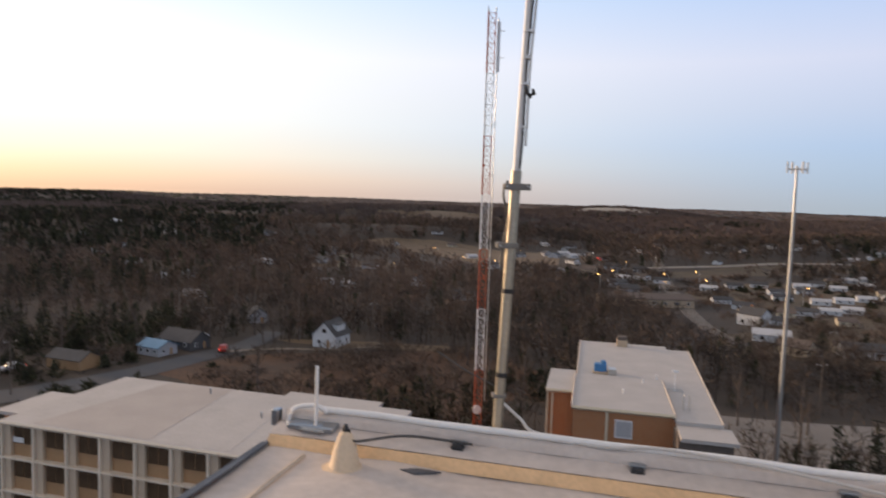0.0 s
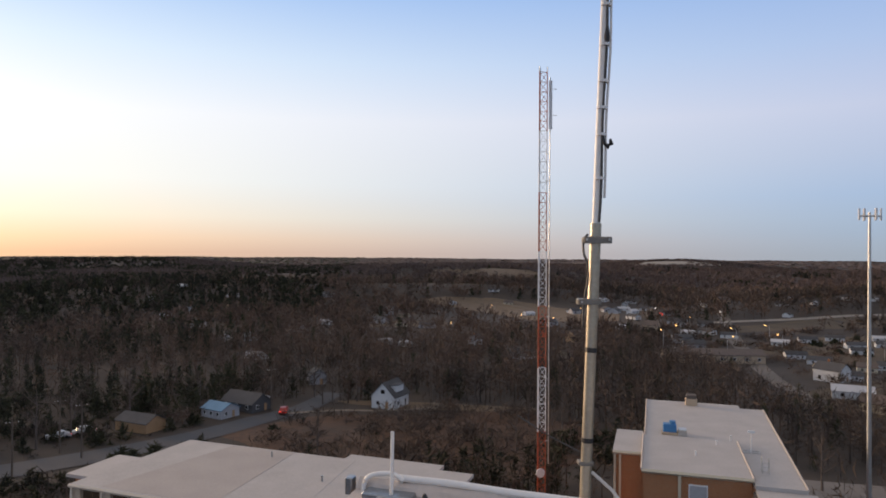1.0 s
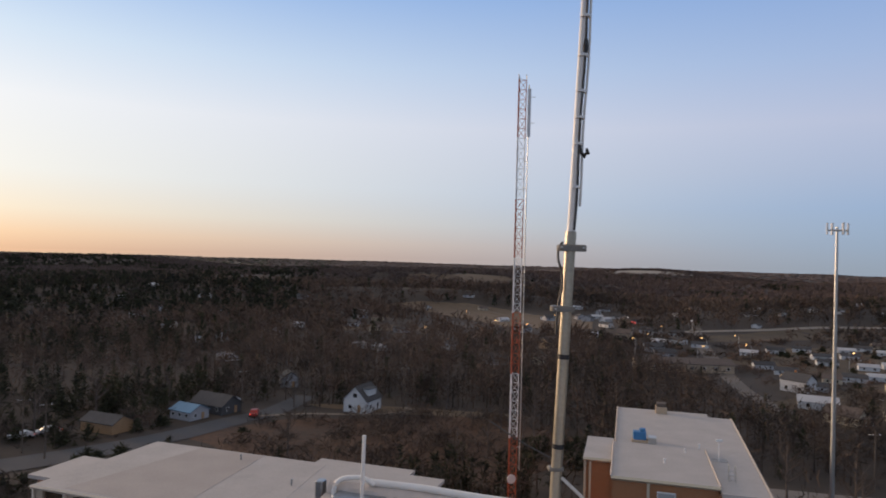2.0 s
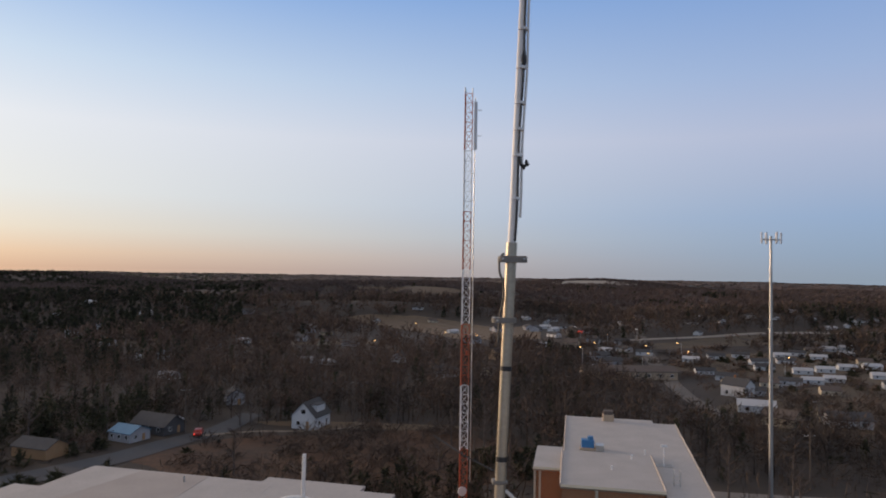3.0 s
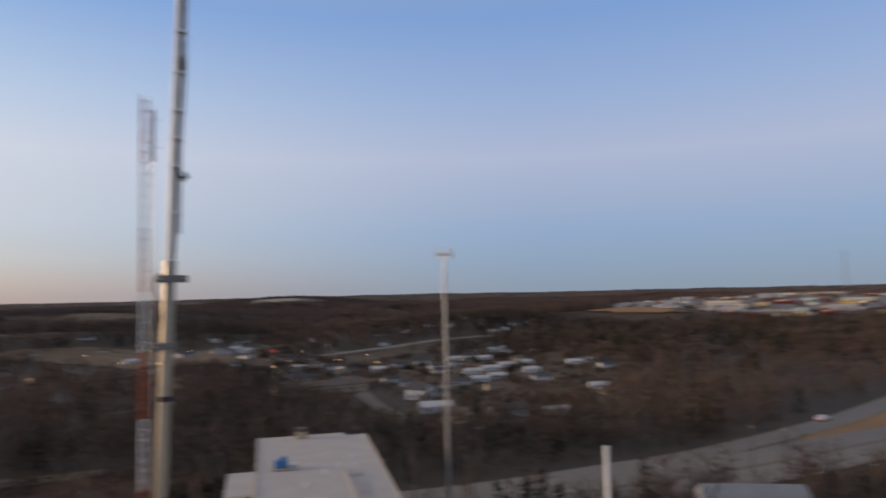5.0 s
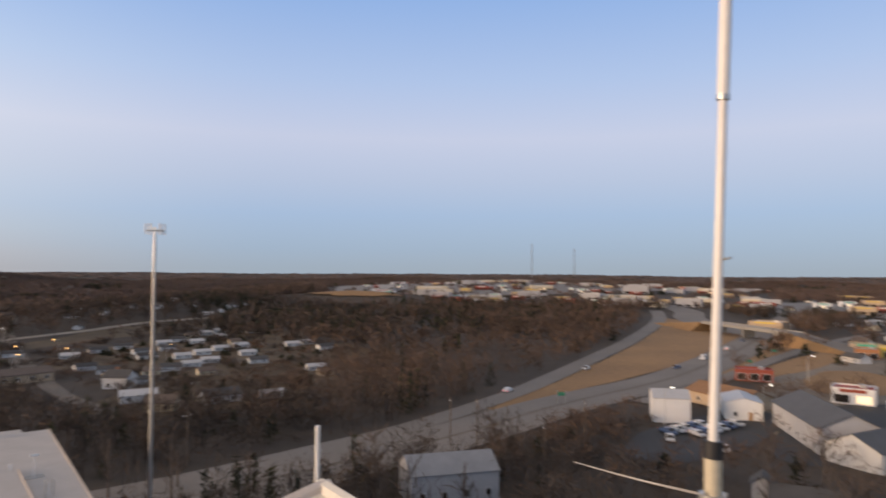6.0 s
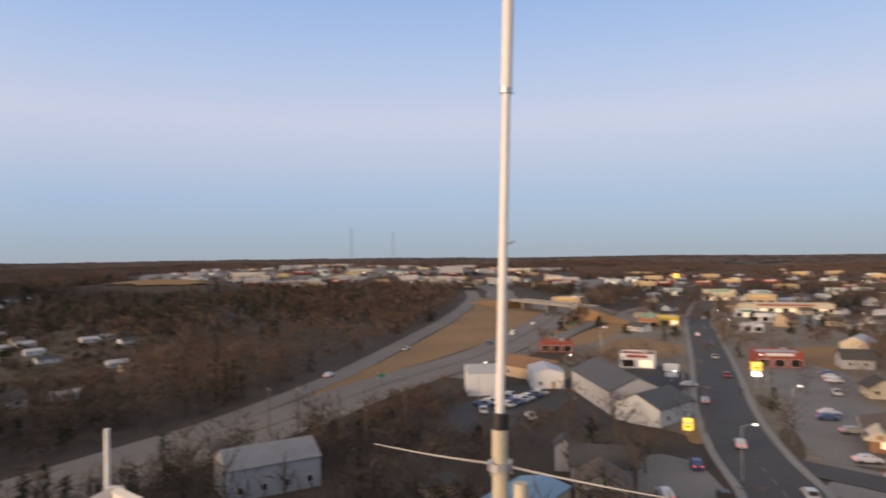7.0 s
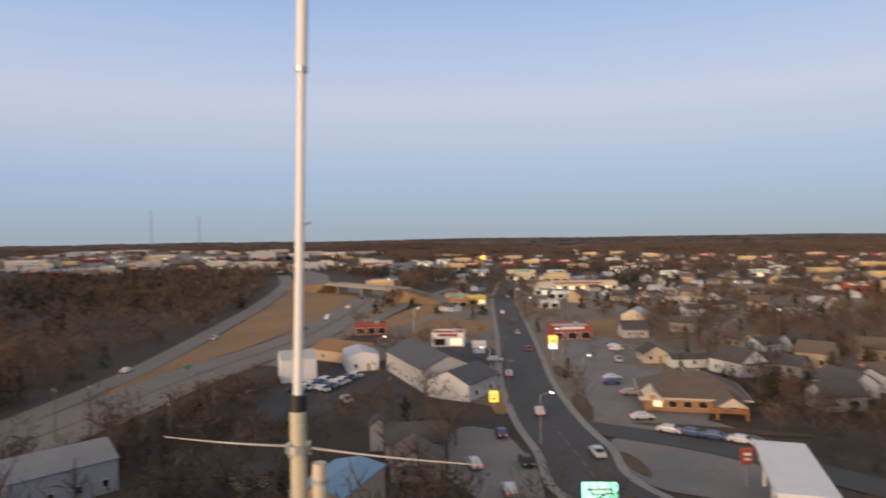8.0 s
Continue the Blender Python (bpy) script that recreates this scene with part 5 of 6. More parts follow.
for i in range(190):
    az = radians(-44.5 - 34 * rnd.random())
    r = 668 * (1500 / 668) ** (rnd.random() ** 1.3)
    x, y = -r * math.sin(az), r * math.cos(az)
    if math.hypot((x - 480) / 60, (y - 470) / 60) > 1:
        again(rnd.choice(variants + variants[2:5]), x, y, math.degrees(az) + rnd.uniform(-20, 20), "stores on the hill", rnd.uniform(0.5, 0.85))
for i in range(60):
    az = radians(-78 - 44 * rnd.random())
    r = rnd.uniform(470, 1050)
    again(rnd.choice(variants[2:5]), -r * math.sin(az), r * math.cos(az), math.degrees(az) + rnd.uniform(-20, 20), "stores in the town")

# highway bridge
bridge = thing("road_bridge", "pale concrete road bridge over the highway", "bridge")
b0, b1 = Vector((438, 125)), Vector((388, 67))
d = (b1 - b0).normalized()
part("deck", MB().box(*((b0 + b1) / 2), 5.6, (b1 - b0).length, 11, 1.1, math.atan2(d.y, d.x)), M["concrete"], bridge)
for f in (0.15, 0.5, 0.85):
    p = b0.lerp(b1, f)
    part("pier", MB().box(p.x, p.y, 0, 1.2, 8, 5.6, math.atan2(d.y, d.x), 0.1), M["concrete"], bridge)
for s in (-1, 1):
    p = (b0 + b1) / 2 + Vector((-d.y, d.x)) * 4.8 * s
    part("parapet", MB().box(p.x, p.y, 6.7, (b1 - b0).length, 0.3, 0.6, math.atan2(d.y, d.x)), M["concrete"], bridge)


def approach(top, foot):
    """A grass bank that carries the road from the ground up to the bridge."""
    t = thing("road_embankment", "dry grass bank carrying the road up to the bridge", "embankment", group="bridge banks")
    a, b = Vector(top), Vector(foot)
    n = Vector((-(b - a).y, (b - a).x)).normalized()
    vs = []
    for p, z, w in ((a, 6.6, 5.6), (a, -0.2, 14), (b, 0.35, 5.6), (b, -0.2, 7)):
        vs += [(*(p + n * w), z), (*(p - n * w), z)]
    part("bank", MB().add(vs, [(0, 1, 5, 4), (0, 4, 6, 2), (1, 3, 7, 5), (0, 2, 3, 1), (4, 5, 7, 6)]), M["drygrass"], t)
    rv = []
    for p, z in ((a, 6.72), (b, 0.47)):
        rv += [(*(p + n * 4.8), z), (*(p - n * 4.8), z), (*(p + n * 4.8), z - 0.3), (*(p - n * 4.8), z - 0.3)]
    part("roadway", MB().add(rv, [(0, 1, 5, 4), (0, 4, 6, 2), (1, 3, 7, 5), (0, 2, 3, 1), (4, 5, 7, 6)]), M["highway"], t, "pale concrete roadway")


approach(b0, b0 + (b0 - b1).normalized() * 70)
approach(b1, b1 + (b1 - b0).normalized() * 45)


# ---- poles, lamps and signs ----
def utility_pole(h=10.5):
    t = thing("utility_pole", "weathered wooden utility pole with a cross arm", "utility pole", group="utility poles")
    part("post", MB().tube([(0, 0, 0), (0, 0, h)], [0.17, 0.11], 8), M["wood"], t)
    part("cross_arm", MB().box(0, 0.12, h - 0.9, 2.2, 0.12, 0.12), M["wood"], t)
    for x in (-0.9, -0.4, 0.9):
        part("insulator", MB().tube([(x, 0.12, h - 0.78), (x, 0.12, h - 0.6)], 0.05, 6), M["white"], t)
    return t


up = utility_pole()
up.matrix_basis = pose(-49, 161, 0, 0, 0, 30)
for x, y, a in ((-11, 173, 10), (-72, 121, 40), (-76, 108, 40), (-78, 124, 30), (-56, 178, 30), (118, 88, 50), (121, 83, 50), (134, 64, 30), (150, 3, 90), (109, 60, 20), (185, 5, 90), (238, 10, 90), (74, 118, 0), (96, 150, 0)):
    copy_thing(up, pose(x, y, 0, 0, 0, a))


def street_lamp(glow, label):
    t = thing("street_lamp", label, "street lamp", group="street lamps")
    part("pole", MB().tube([(0, 0, 0), (0, 0, 9)], [0.11, 0.07], 8), M["galv"], t)
    part("arm", MB().tube([(0, 0, 8.9), (0.8, 0, 9.3), (1.8, 0, 9.4)], 0.05, 6), M["galv"], t)
    part("lamp_head", MB().box(2.1, 0, 9.28, 0.6, 0.32, 0.22, 0, 0.04), M[glow], t, "glowing lamp head")
    return t


lamp_a = street_lamp("amber", "street lamp glowing amber")
lamp_a.matrix_basis = pose(72, 262, 0, 0, 0, 100)
lamp_w = street_lamp("lampwhite", "street lamp glowing white")
lamp_w.matrix_basis = pose(121.5, -3.2, 0, 0, 0, -80)
for x, y in ((96, 262), (120, 270), (90, 300), (40, 330), (22, 345), (-10, 300), (12, 402), (-60, 330), (110, 290), (-30, 590), (-85, 520), (-140, 500), (130, 305), (60, 390), (150, 255), (330, 500), (108, 345)):
    copy_thing(lamp_a, pose(x, y, -2.0, 0, 0, rnd.uniform(0, 360)))
for x, y in ((170, 8), (158, -14), (205, -12), (300, -3), (350, 3), (186, 40), (166, 58), (420, 2), (262, 42), (470, -60), (520, -100), (600, -180), (700, -120), (390, -120), (250, -90), (98, 372), (126, 352), (350, -60)):
    copy_thing(lamp_w, pose(x, y, 0, 0, 0, rnd.uniform(0, 360)))


def pole_sign(face, w, h, z, label, second=None):
    t = thing("pole_sign", label, "sign")
    part("pole", MB().box(0, 0, 0, 0.35, 0.35, z + h * 0.5, 0, 0.03), M["galv"], t)
    f = part("sign_face", MB().box(0, 0, z, w, 0.5, h, 0, 0.05), M[face], t)
    part("bar", MB().box(0, -0.27, z + h * 0.55, w * 0.7, 0.06, h * 0.16), M["white"], f, "pale line of lettering")
    part("bar", MB().box(0, -0.27, z + h * 0.25, w * 0.55, 0.06, h * 0.13), M["redwall" if face == "signyellow" else "white"], f, "line of lettering")
    if second:
        part("sign_face", MB().box(0, 0, z - h * 0.75, w * 0.8, 0.45, h * 0.6, 0, 0.04), M[second], t)
    return t


pole_sign("signyellow", 1.9, 2.4, 1.2, "lit yellow roadside sign board").matrix_basis = pose(147.5, 6.2, 0, 0, 0, -88)
pole_sign("signglow", 4.2, 1.9, 5.7, "glowing green and white sign on a pole").matrix_basis = pose(83, -9.2, 0, 0, 0, -85)
pole_sign("signyellow", 2.6, 2.2, 5.2, "orange and white shop sign on a pole", "lampwhite").matrix_basis = pose(203, -9.3, 0, 0, 0, -85)
pole_sign("white", 4.2, 2.2, 3.2, "white double sign board", "white").matrix_basis = pose(206, 13, 0, 0, 0, -85)
pole_sign("redwall", 1.7, 2.4, 3.6, "red upright price sign by the canopy").matrix_basis = pose(103, -32.6, 0, 0, 0, -75)
pole_sign("redroof", 5, 4, 14, "tall red roadside sign").matrix_basis = pose(900, 290, 0, 0, 0, -70)
pole_sign("signyellow", 5, 4, 12, "tall yellow roadside sign").matrix_basis = pose(690, 38, 0, 0, 0, -85)
pole_sign("tail", 2.0, 1.1, 3.0, "glowing red shop sign on a pole").matrix_basis = pose(101, 372, float(height(101, 372)), 0, 0, -15)
for x, y, a in ((174.5, 90.7, -60), (330, 66, -75), (285, 66, -75)):
    g = thing("road_sign", "green highway guide sign on two posts", "sign", pose(x, y, 0, 0, 0, a), group="highway signs")
    for sx in (-1.1, 1.1):
        part("post", MB().box(sx, 0.1, 0, 0.12, 0.12, 4.0), M["galv"], g)
    part("panel", MB().box(0, 0, 2.4, 2.0, 0.08, 1.0), M["greenroof"], g, "green panel")
for az, r, h in ((-60.1, 3500, 175), (-63.6, 3800, 160)):
    a = radians(az)
    g = thing("distant_mast", "very distant thin radio mast on the horizon", "tower", pose(-r * math.sin(a), r * math.cos(a), 0))
    part("shaft", MB().tube([(0, 0, 0), (0, 0, h)], 2.4, 5), M["flash"], g)


# ---- vehicles ----
def car(paint, label, long=4.5, high=1.45, van=False):
    t = thing("car", label, "car", group="cars")
    L, W = long / 2, 0.9
    prof = [(-L, 0.35), (-L, 0.80), (-L * 0.62, 0.92), (-L * 0.35, high), (L * 0.45, high), (L * 0.78, 0.95), (L, 0.85), (L, 0.35)]
    if van:
        prof = [(-L, 0.35), (-L, 0.95), (-L * 0.75, 1.1), (-L * 0.6, high), (L * 0.98, high), (L, 0.9), (L, 0.35)]
    n = len(prof)
    vs = []
    for y in (-W, W):
        vs += [(x, y * (0.82 if z > 1.0 else 1.0), z) for x, z in prof]
    fs = [tuple(range(n)), tuple(reversed(range(n, 2 * n)))] + [(i, n + i, n + (i + 1) % n, (i + 1) % n) for i in range(n)]
    body = part("body", MB().add(vs, fs), M["car_" + paint], t)
    for s in (-1, 1):
        part("side_glass", MB().box(0.05 * L, s * W * 0.865, 0.98, L * 0.95, 0.06, high - 1.12), M["glass"], body)
        part("tail_light", MB().box(L + 0.0, s * 0.68, 0.66, 0.07, 0.3, 0.2), M["tail"], body, "red tail light")
        part("headlight", MB().box(-L + 0.0, s * 0.65, 0.6, 0.07, 0.35, 0.18), M["white"], body, "white headlight")
        for x in (-L * 0.62, L * 0.62):
            part("wheel", MB().tube([(x, s * (W - 0.2), 0.33), (x, s * (W + 0.02), 0.33)], 0.33, 12), M["tyre"], t)
    ws = [(-L * 0.63, 0.94), (-L * 0.38, high - 0.04)]
    part("windscreen", MB().add([(ws[0][0], -0.72, ws[0][1]), (ws[0][0], 0.72, ws[0][1]), (ws[1][0], 0.66, ws[1][1]), (ws[1][0], -0.66, ws[1][1]),
                                 (ws[0][0] - 0.05, -0.72, ws[0][1] + 0.05), (ws[0][0] - 0.05, 0.72, ws[0][1] + 0.05), (ws[1][0] - 0.05, 0.66, ws[1][1] + 0.05), (ws[1][0] - 0.05, -0.66, ws[1][1] + 0.05)],
                                [(4, 5, 6, 7), (0, 1, 5, 4), (2, 3, 7, 6), (1, 2, 6, 5), (3, 0, 4, 7)]), M["glass"], body)
    return t


cars = {}
for paint, label, kw in (("white", "white saloon car on dark asphalt", {}), ("silver", "silver saloon car on grey asphalt", {}), ("black", "black saloon car on grey asphalt", {}), ("red", "red saloon car on the road", {}), ("blue", "dark blue saloon car on asphalt", {}), ("white", "tall white van on grey asphalt", dict(long=5.2, high=2.1, van=True))):
    key = "van" if kw else paint
    cars[key] = car(paint, label, **kw)
first = dict(white=(116, -12.6, 8), silver=(160, -25, 100), black=(110.8, -0.5, 12), red=(219, -2.0, 3), blue=(126.5, -34.5, 60), van=(300, 88, 2))
for k, (x, y, a) in first.items():
    cars[k].matrix_basis = pose(x, y, 0.17, 0, 0, a)
keys = ["white", "silver", "white", "black", "red", "blue", "silver", "van"]
spots = [(139, -24, 100), (128.2, -31, 60), (124.2, -38.5, 58), (130, -27.4, 62), (171, -22, 95), (176, -23, 95), (255, 1.5, 3), (290, 3, 3), (320, 9, 183), (180, 3.5, 183), (350, 6, 3), (400, 8, 3), (142, -3.5, 184),
         (126, 4, 190), (109, 8, 200), (98, 2, 190), (265, 88, 2), (345, 90, 182), (240, 114, 8), (390, 94, 2), (180, 112, 188), (185, 14, 60), (180, 8, 60), (150, 40, 30), (200, 8, 90), (205, 33, 70), (201, -28, 0),
         (225, -30, 90), (231, -30, 90), (219, -30, 90), (-54, 170, 60), (-60, 166, 60), (-84, 133, 40), (-81, 137, 40)]
spots += [(158 + 3.1 * i, 54.5 - 0.9 * i, 60 + 9 * (i % 2)) for i in range(5)] + [(160 + 3.3 * i, 48.5 - 0.8 * i, 55 + 7 * (i % 3)) for i in range(6)] + [(152, 52, 20)] + [(440 + 4 * i, -20 - (i % 3) * 5, 90) for i in range(16)]
for i, (x, y, a) in enumerate(spots):
    copy_thing(cars[keys[(i * 5 + i // 3) % 8]], pose(x, y, 0.2 if x < 600 else 0.35, 0, 0, a))


copy_thing(cars["red"], pose(-45, 158, 0.2, 0, 0, -80))


# ---- trees ----
def slivers(trees, per, wide, rng, cedar=False):
    """Bare crowns: each tree (x, y, z, height, spread) is a trunk, a few limbs and a round cloud of thin twigs."""
    tr = np.array(trees)
    n = len(tr)
    base = np.repeat(tr, per, 0)
    m = len(base)
    h, sp = base[:, 3], base[:, 4]
    out = rng.normal(size=(m, 3))
    out /= np.linalg.norm(out, axis=1)[:, None]
    q = rng.uniform(0.25, 1.0, m) ** 0.6 * rng.uniform(0.8, 1.12, m)
    if cedar:
        lift = rng.uniform(0.05, 1.0, m)
        p = np.stack([base[:, 0] + out[:, 0] * q * sp * 0.42 * (1.08 - lift), base[:, 1] + out[:, 1] * q * sp * 0.42 * (1.08 - lift), base[:, 2] + h * lift], 1)
    else:
        p = np.stack([base[:, 0] + out[:, 0] * q * sp * 0.5, base[:, 1] + out[:, 1] * q * sp * 0.5, base[:, 2] + h * (0.60 + 0.38 * out[:, 2] * q)], 1)
    d = out * 0.8 + rng.normal(size=(m, 3)) * 0.6 + np.array([[0, 0, 0.35]])
    d /= np.linalg.norm(d, axis=1)[:, None]
    ln = (sp * rng.uniform(0.10, 0.26, m))[:, None]
    a, b = p - d * ln, p + d * ln
    limb = (np.arange(m) % per) < 5
    foot = np.stack([base[:, 0], base[:, 1], base[:, 2] + h * rng.uniform(0.15, 0.45, m)], 1)
    a[limb] = foot[limb]
    side = rng.normal(size=(m, 3))
    side /= np.linalg.norm(side, axis=1)[:, None]
    w = (wide * rng.uniform(0.6, 1.4, m))[:, None]
    mid = (a + b) / 2 + rng.normal(size=(m, 3)) * (0.03 * sp)[:, None]
    v = np.stack([a, mid + side * w, b, mid - side * w], 1).reshape(-1, 3)
    f = np.arange(m * 4).reshape(m, 4)
    tw = np.clip(tr[:, 3] * 0.014, 0.08, None)[:, None] * np.array([[1, 0, 0]])
    up3 = np.array([[0, 0, 1]]) * (tr[:, 3] * 0.7)[:, None]
    tv = np.stack([tr[:, :3] - tw, tr[:, :3] + tw, tr[:, :3] + up3], 1).reshape(-1, 3)
    k = len(v)
    mb = MB()
    mb.v = v.tolist() + tv.tolist()
    mb.f = f.tolist() + (np.arange(n * 3).reshape(n, 3) + k).tolist()
    return mb


def domes(trees, rng, n=5):
    """Far crowns: uneven rounded clumps, each with a ragged top."""
    tr = np.array(trees)
    m = len(tr)
    v = []
    for frac, rad in ((-0.05, 0.50), (0.55, 0.46), (0.85, 0.28)):
        w = np.linspace(0, 2 * np.pi, n, endpoint=False)[None] + rng.uniform(0, 6, (m, 1))
        q = tr[:, 4:5] * rad * rng.uniform(0.65, 1.3, (m, n))
        v.append(np.stack([tr[:, 0:1] + q * np.cos(w), tr[:, 1:2] + q * np.sin(w), tr[:, 2:3] + tr[:, 3:4] * frac * rng.uniform(0.85, 1.2, (m, n))], -1))
    top = tr[:, :3] + np.stack([np.zeros(m), np.zeros(m), tr[:, 3] * rng.uniform(0.9, 1.1, m)], 1)
    v = np.concatenate([*v, top[:, None]], 1)
    f = [(r * n + k, r * n + (k + 1) % n, (r + 1) * n + (k + 1) % n, (r + 1) * n + k) for r in range(2) for k in range(n)]
    f3 = [(2 * n + k, 2 * n + (k + 1) % n, 3 * n) for k in range(n)]
    st = (np.arange(m) * (3 * n + 1))[:, None, None]
    mb = MB()
    mb.v = v.reshape(-1, 3).tolist()
    mb.f = (np.array(f)[None] + st).reshape(-1, 4).tolist() + (np.array(f3)[None] + st).reshape(-1, 3).tolist()
    return mb


for x, y, rad in ((0, 0, 24), (-22, 70, 24), (24, 80, 24), (8, 88, 5), (44, 78, 3)):
    KEEP_OUT.append((x, y, rad))
KO = np.array([k for k in KEEP_OUT if math.hypot(k[0] + 12, k[1] - 138) > 30 or k[2] < 8])
rng = np.random.default_rng(11)
AZ0, AZ1 = radians(-132), radians(58)


def in_town(x, y):
    """Where only scattered trees stand."""
    return ((x > 90) & (y < 62 + 0 * x) & (y > -60 - 0.5 * x)) | ((np.hypot((x - 162) / 62, (y - 258) / 82) < 1))


def scatter(r0, r1, area, az=(AZ0, AZ1)):
    n = int((az[1] - az[0]) / 2 * (r1 ** 2 - r0 ** 2) / area)
    r = np.sqrt(rng.uniform(r0 ** 2, r1 ** 2, n))
    a = rng.uniform(*az, n)
    x, y = -r * np.sin(a), r * np.cos(a)
    keep = np.ones(n, bool)
    for c0 in range(0, n, 4000):
        s = slice(c0, c0 + 4000)
        d = np.hypot(x[s, None] - KO[None, :, 0], y[s, None] - KO[None, :, 1])
        keep[s] = (d > KO[None, :, 2]).all(1)
    thin = np.where(in_town(x, y) & (r < 1200), np.where((y < -45) | ((x < 135) & (y > 8)), np.where(x > 300, 0.4, 0.7), np.where(y > 62, 0.6, 0.18)), 1.0)
    thin = np.where((np.hypot((x + 12) / 50, (y - 136) / 26) < 1), 0.8, thin)
    thin = np.where((r > 655) & (r < 1500) & (-a > radians(43)) & (-a < radians(79)), 0.10, thin)
    open_land = (x > 140) & (x < 560) & (y > np.interp(x, *zip(*MAIN)) - 11) & (y < np.interp(x, *zip(*RAMP)) + 6.5)
    keep &= ~open_land
    glade = np.sin(x / 75 + 1.3) * np.sin(y / 92) + 0.6 * np.sin(x / 31 - y / 43)
    thin = thin * np.clip(1.15 + 0.8 * glade, 0.5, 1)
    keep &= rng.uniform(0, 1, n) < thin
    x, y = x[keep], y[keep]
    return x, y, height(x, y)


def woods(name, r0, r1, area, hgt, spread, per, wide, label, az=(AZ0, AZ1)):
    x, y, z = scatter(r0, r1, area, az)
    h = rng.uniform(*hgt, len(x)) * (1 + 0.2 * np.sin(x / 60) * np.sin(y / 70))
    h = np.where(in_town(x, y), h * 0.75, h)
    h = np.where((x > 78) & (y > 40) & (y < 112) & (x < 260), h * np.where(x < 118, 0.9, 0.42), h)
    h = np.where((x > 72) & (y > 112) & (y < 345) & (x < y * 0.92) & (x < 215), h * 0.55, h)
    h = np.where(np.hypot((x + 10) / 42, (y - 138) / 28) < 1, h * 0.35, h)
    h = np.where(np.hypot((x + 64) / 38, (y - 122) / 32) < 1, h * 0.42, h)
    h = np.where(np.hypot((x - 162) / 66, (y - 258) / 90) < 1, h * 0.6, h)
    s = rng.uniform(*spread, len(x))
    t = np.stack([x, y, z - 0.2, h, s], 1)
    pine = rng.uniform(0, 1, len(t)) < np.where(np.hypot((x - 420) / 190, (y - 330) / 110) < 1, 0.34, np.where((x < -30 - 0.16 * y) & (np.sin(x / 70) + np.sin(y / 60) > -0.9), 0.75, np.where(np.sin(x / 48 + 1) * np.sin(y / 57) > 0.62, 0.5, 0.06)))
    # More reddish trees east of x = 130, standing in for front-lit afterglow.
    red = ~pine & (np.sin(x / 110 + 2) * np.sin(y / 130 + r0) + rng.normal(size=len(x)) * 0.4 + 0.75 * (x > 130) - 0.15 > 0.25)
    # Beyond 700 m the bare canopies take the haze-lightened colours.
    for kind, sel, material, mul in (("bare", ~pine & ~red, "bark" if r0 < 700 else "hazewood", 1.0), ("bare", red, "barkred_glow" if r0 < 700 else "hazered", 1.0), ("cedar", pine, "pine", 1.6)):
        if sel.sum() < 3:
            continue
        tt = t[sel]
        if kind == "cedar":
            tt[:, 3] *= 0.8
            tt[:, 4] *= 0.8
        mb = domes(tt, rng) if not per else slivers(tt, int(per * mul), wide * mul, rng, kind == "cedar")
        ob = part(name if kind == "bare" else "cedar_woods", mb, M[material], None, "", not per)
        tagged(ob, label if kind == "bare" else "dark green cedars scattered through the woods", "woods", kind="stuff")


woods("near_woods", 68, 300, 19, (7, 12), (5, 8), 52, 0.095, "bare grey-brown winter woods around the building")
woods("brushwood", 68, 210, 13, (2.0, 4.2), (2.5, 4.5), 22, 0.05, "low brown winter brush between the buildings")
woods("thicket", 99, 130, 7, (5.5, 8), (3.5, 5.5), 44, 0.055, "dense bare thicket below the highway", (radians(-63), radians(-18)))
woods("middle_woods", 300, 720, 42, (7, 12), (7, 11), 26, 0.32, "bare brown winter woods in the valley")
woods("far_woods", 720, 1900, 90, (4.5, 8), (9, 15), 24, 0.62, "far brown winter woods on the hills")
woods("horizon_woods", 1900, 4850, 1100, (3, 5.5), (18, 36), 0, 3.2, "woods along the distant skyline")


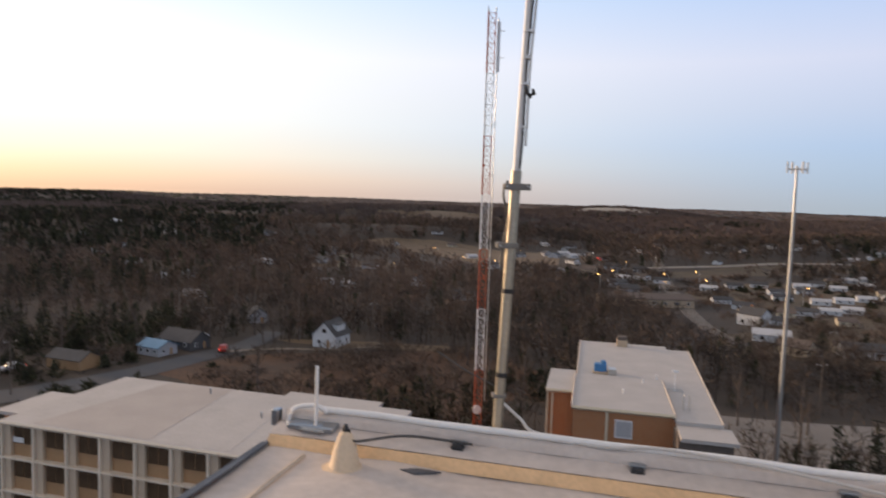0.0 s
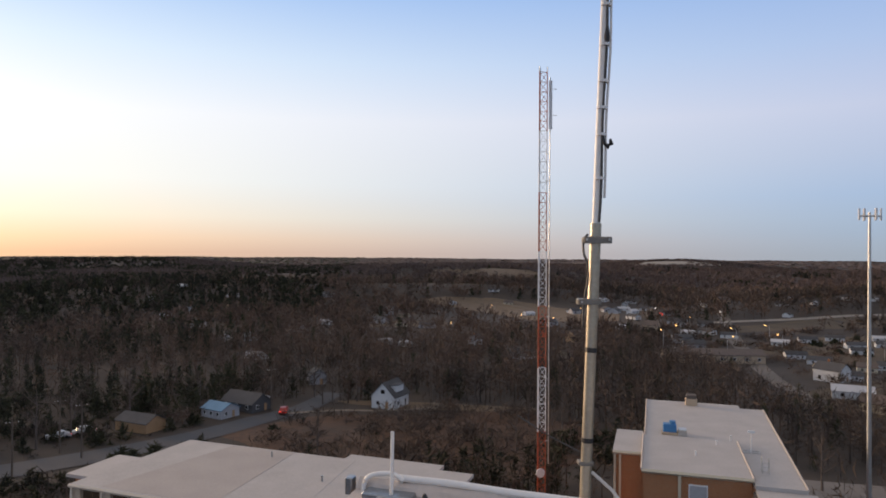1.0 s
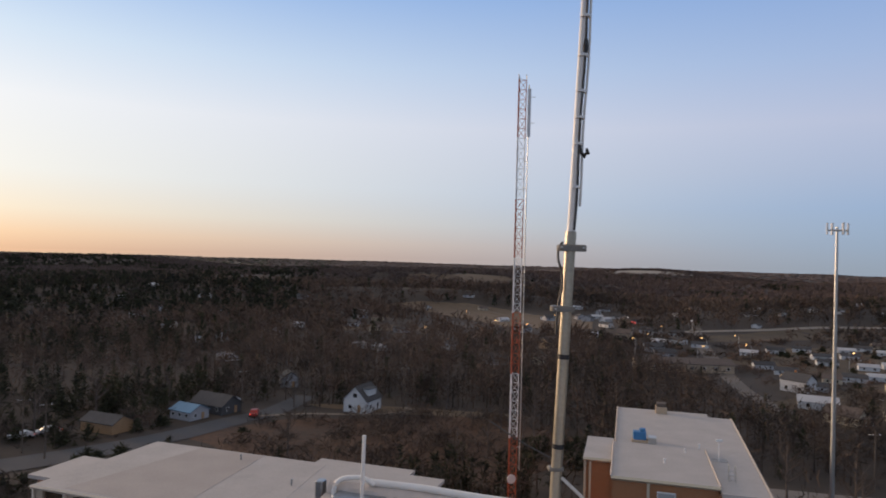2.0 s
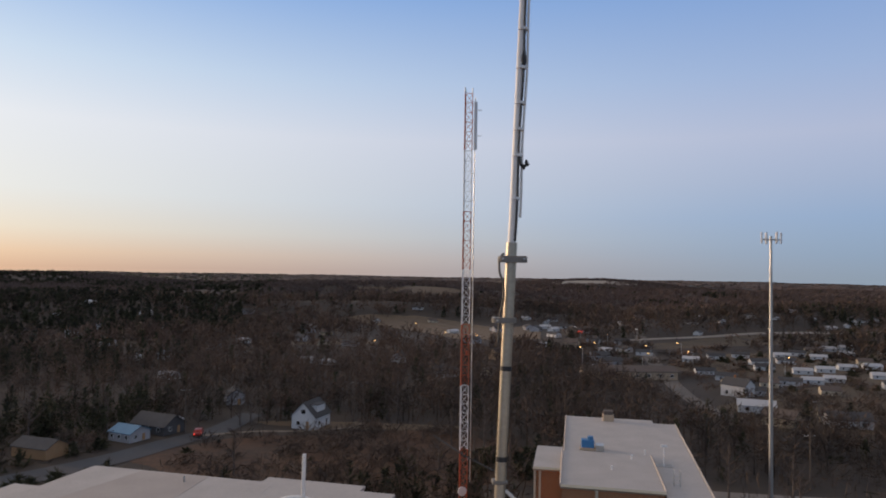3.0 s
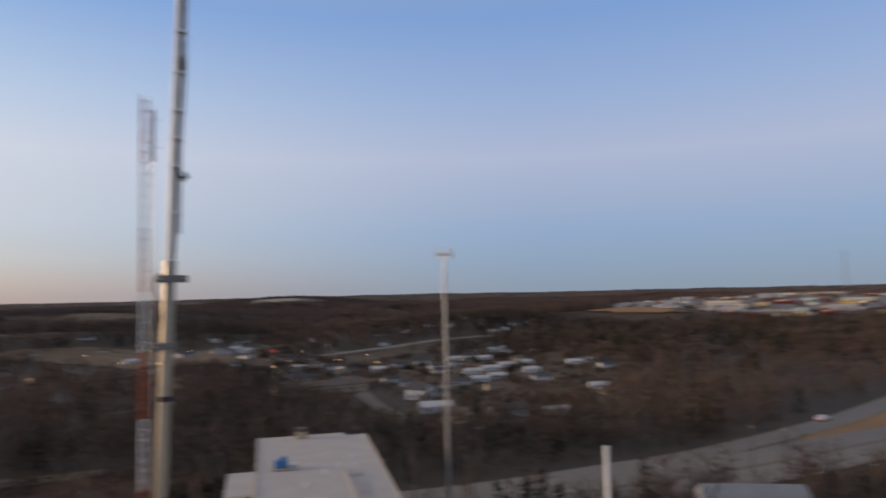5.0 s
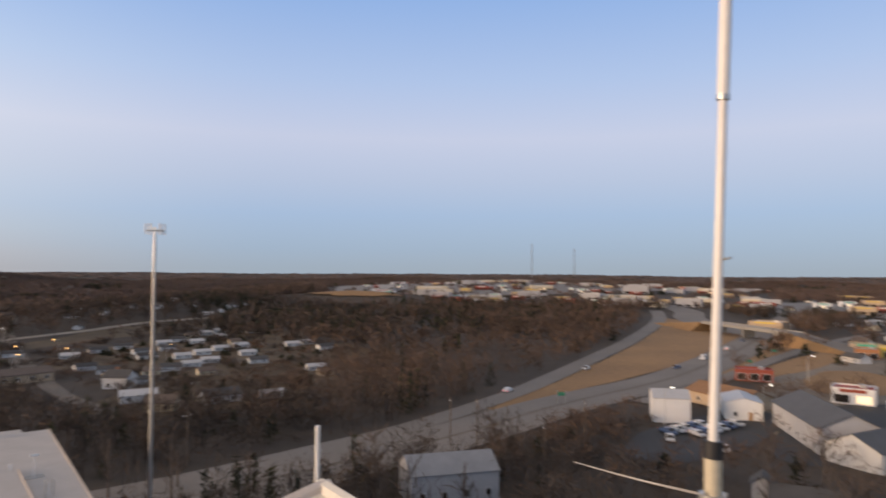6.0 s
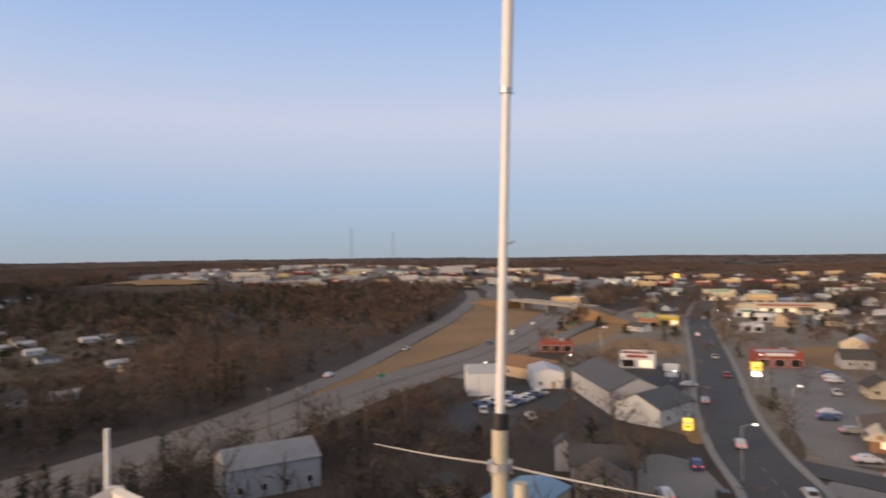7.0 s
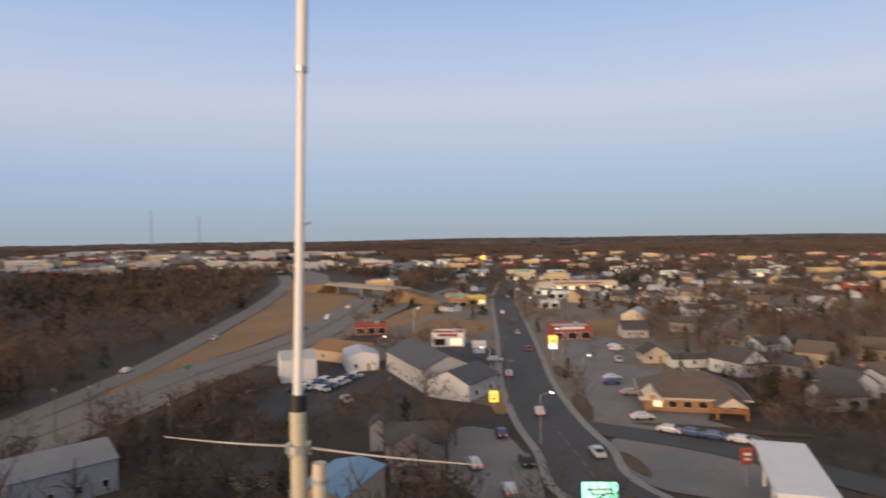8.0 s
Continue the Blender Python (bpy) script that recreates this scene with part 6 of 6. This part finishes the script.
def tree(seed, h, label):
    """A bare tree with trunk, limbs and twigs."""
    rg = random.Random(seed)
    t = thing("bare_tree", label, "tree", group="bare trees")
    limbs, twigs = MB(), MB()
    limbs.tube([(0, 0, -0.3), (0.1, 0, h * 0.3), (0.0, 0.1, h * 0.62), (0.1, 0.0, h * 0.9)], [0.22, 0.17, 0.10, 0.03], 7)
    for i in range(13):
        z = h * rg.uniform(0.25, 0.75)
        a = rg.uniform(0, 6.28)
        ln = h * rg.uniform(0.22, 0.4)
        p = Vector((0, 0, z))
        e = p + Vector((math.cos(a) * ln * 0.75, math.sin(a) * ln * 0.75, ln * 0.75))
        mid = p.lerp(e, 0.5) + Vector((0, 0, -0.05 * ln))
        limbs.tube([p, mid, e], [0.075, 0.045, 0.015], 5, False)
        for j in range(26):
            q = mid.lerp(e, rg.uniform(-0.6, 1))
            dr = Vector((rg.gauss(0, 1), rg.gauss(0, 1), rg.gauss(0.7, 0.8))).normalized() * rg.uniform(0.5, 1.5)
            s = Vector((rg.gauss(0, 1), rg.gauss(0, 1), rg.gauss(0, 1))).normalized() * 0.028
            twigs.add([q - s, q + s, q + dr], [(0, 1, 2)])
    part("trunk", limbs, M["trunk"], t)
    part("crown", twigs, M["bark"], t, "leafless twigs")
    return t


forms = [tree(s, h, "tall leafless tree with a fine twiggy crown") for s, h in ((1, 11), (2, 9), (3, 13), (4, 8))]
stands = [(78, 66), (84, 60), (88, 82), (98, 80), (104, 62), (80, 74), (110, 72), (113, 13), (117, 16), (120, 12), (126, 18), (116, 24), (124, 26), (132, 22), (106, 12), (102, 16), (146, -13), (150, -12), (168, -56), (160, -60), (190, -50), (186, -66),
          (-30, 172), (-33, 176), (-36, 170), (-27, 178), (-22, 179), (-42, 176), (-12, 180), (-5, 178), (0, 172), (8, 130), (14, 124), (2, 120), (18, 140), (12, 150), (22, 132), (-30, 128), (-84, 126), (-88, 118), (-82, 134), (-86, 142), (-78, 150), (-38, 168), (-66, 160), (-70, 168), (60, 100), (66, 108), (56, 112), (72, 96)]
for i, (x, y) in enumerate(stands):
    m = pose(x, y, 0, 0, 0, i * 47)
    if i < 4:
        forms[i].matrix_basis = m
    else:
        copy_thing(forms[i % 4], m)
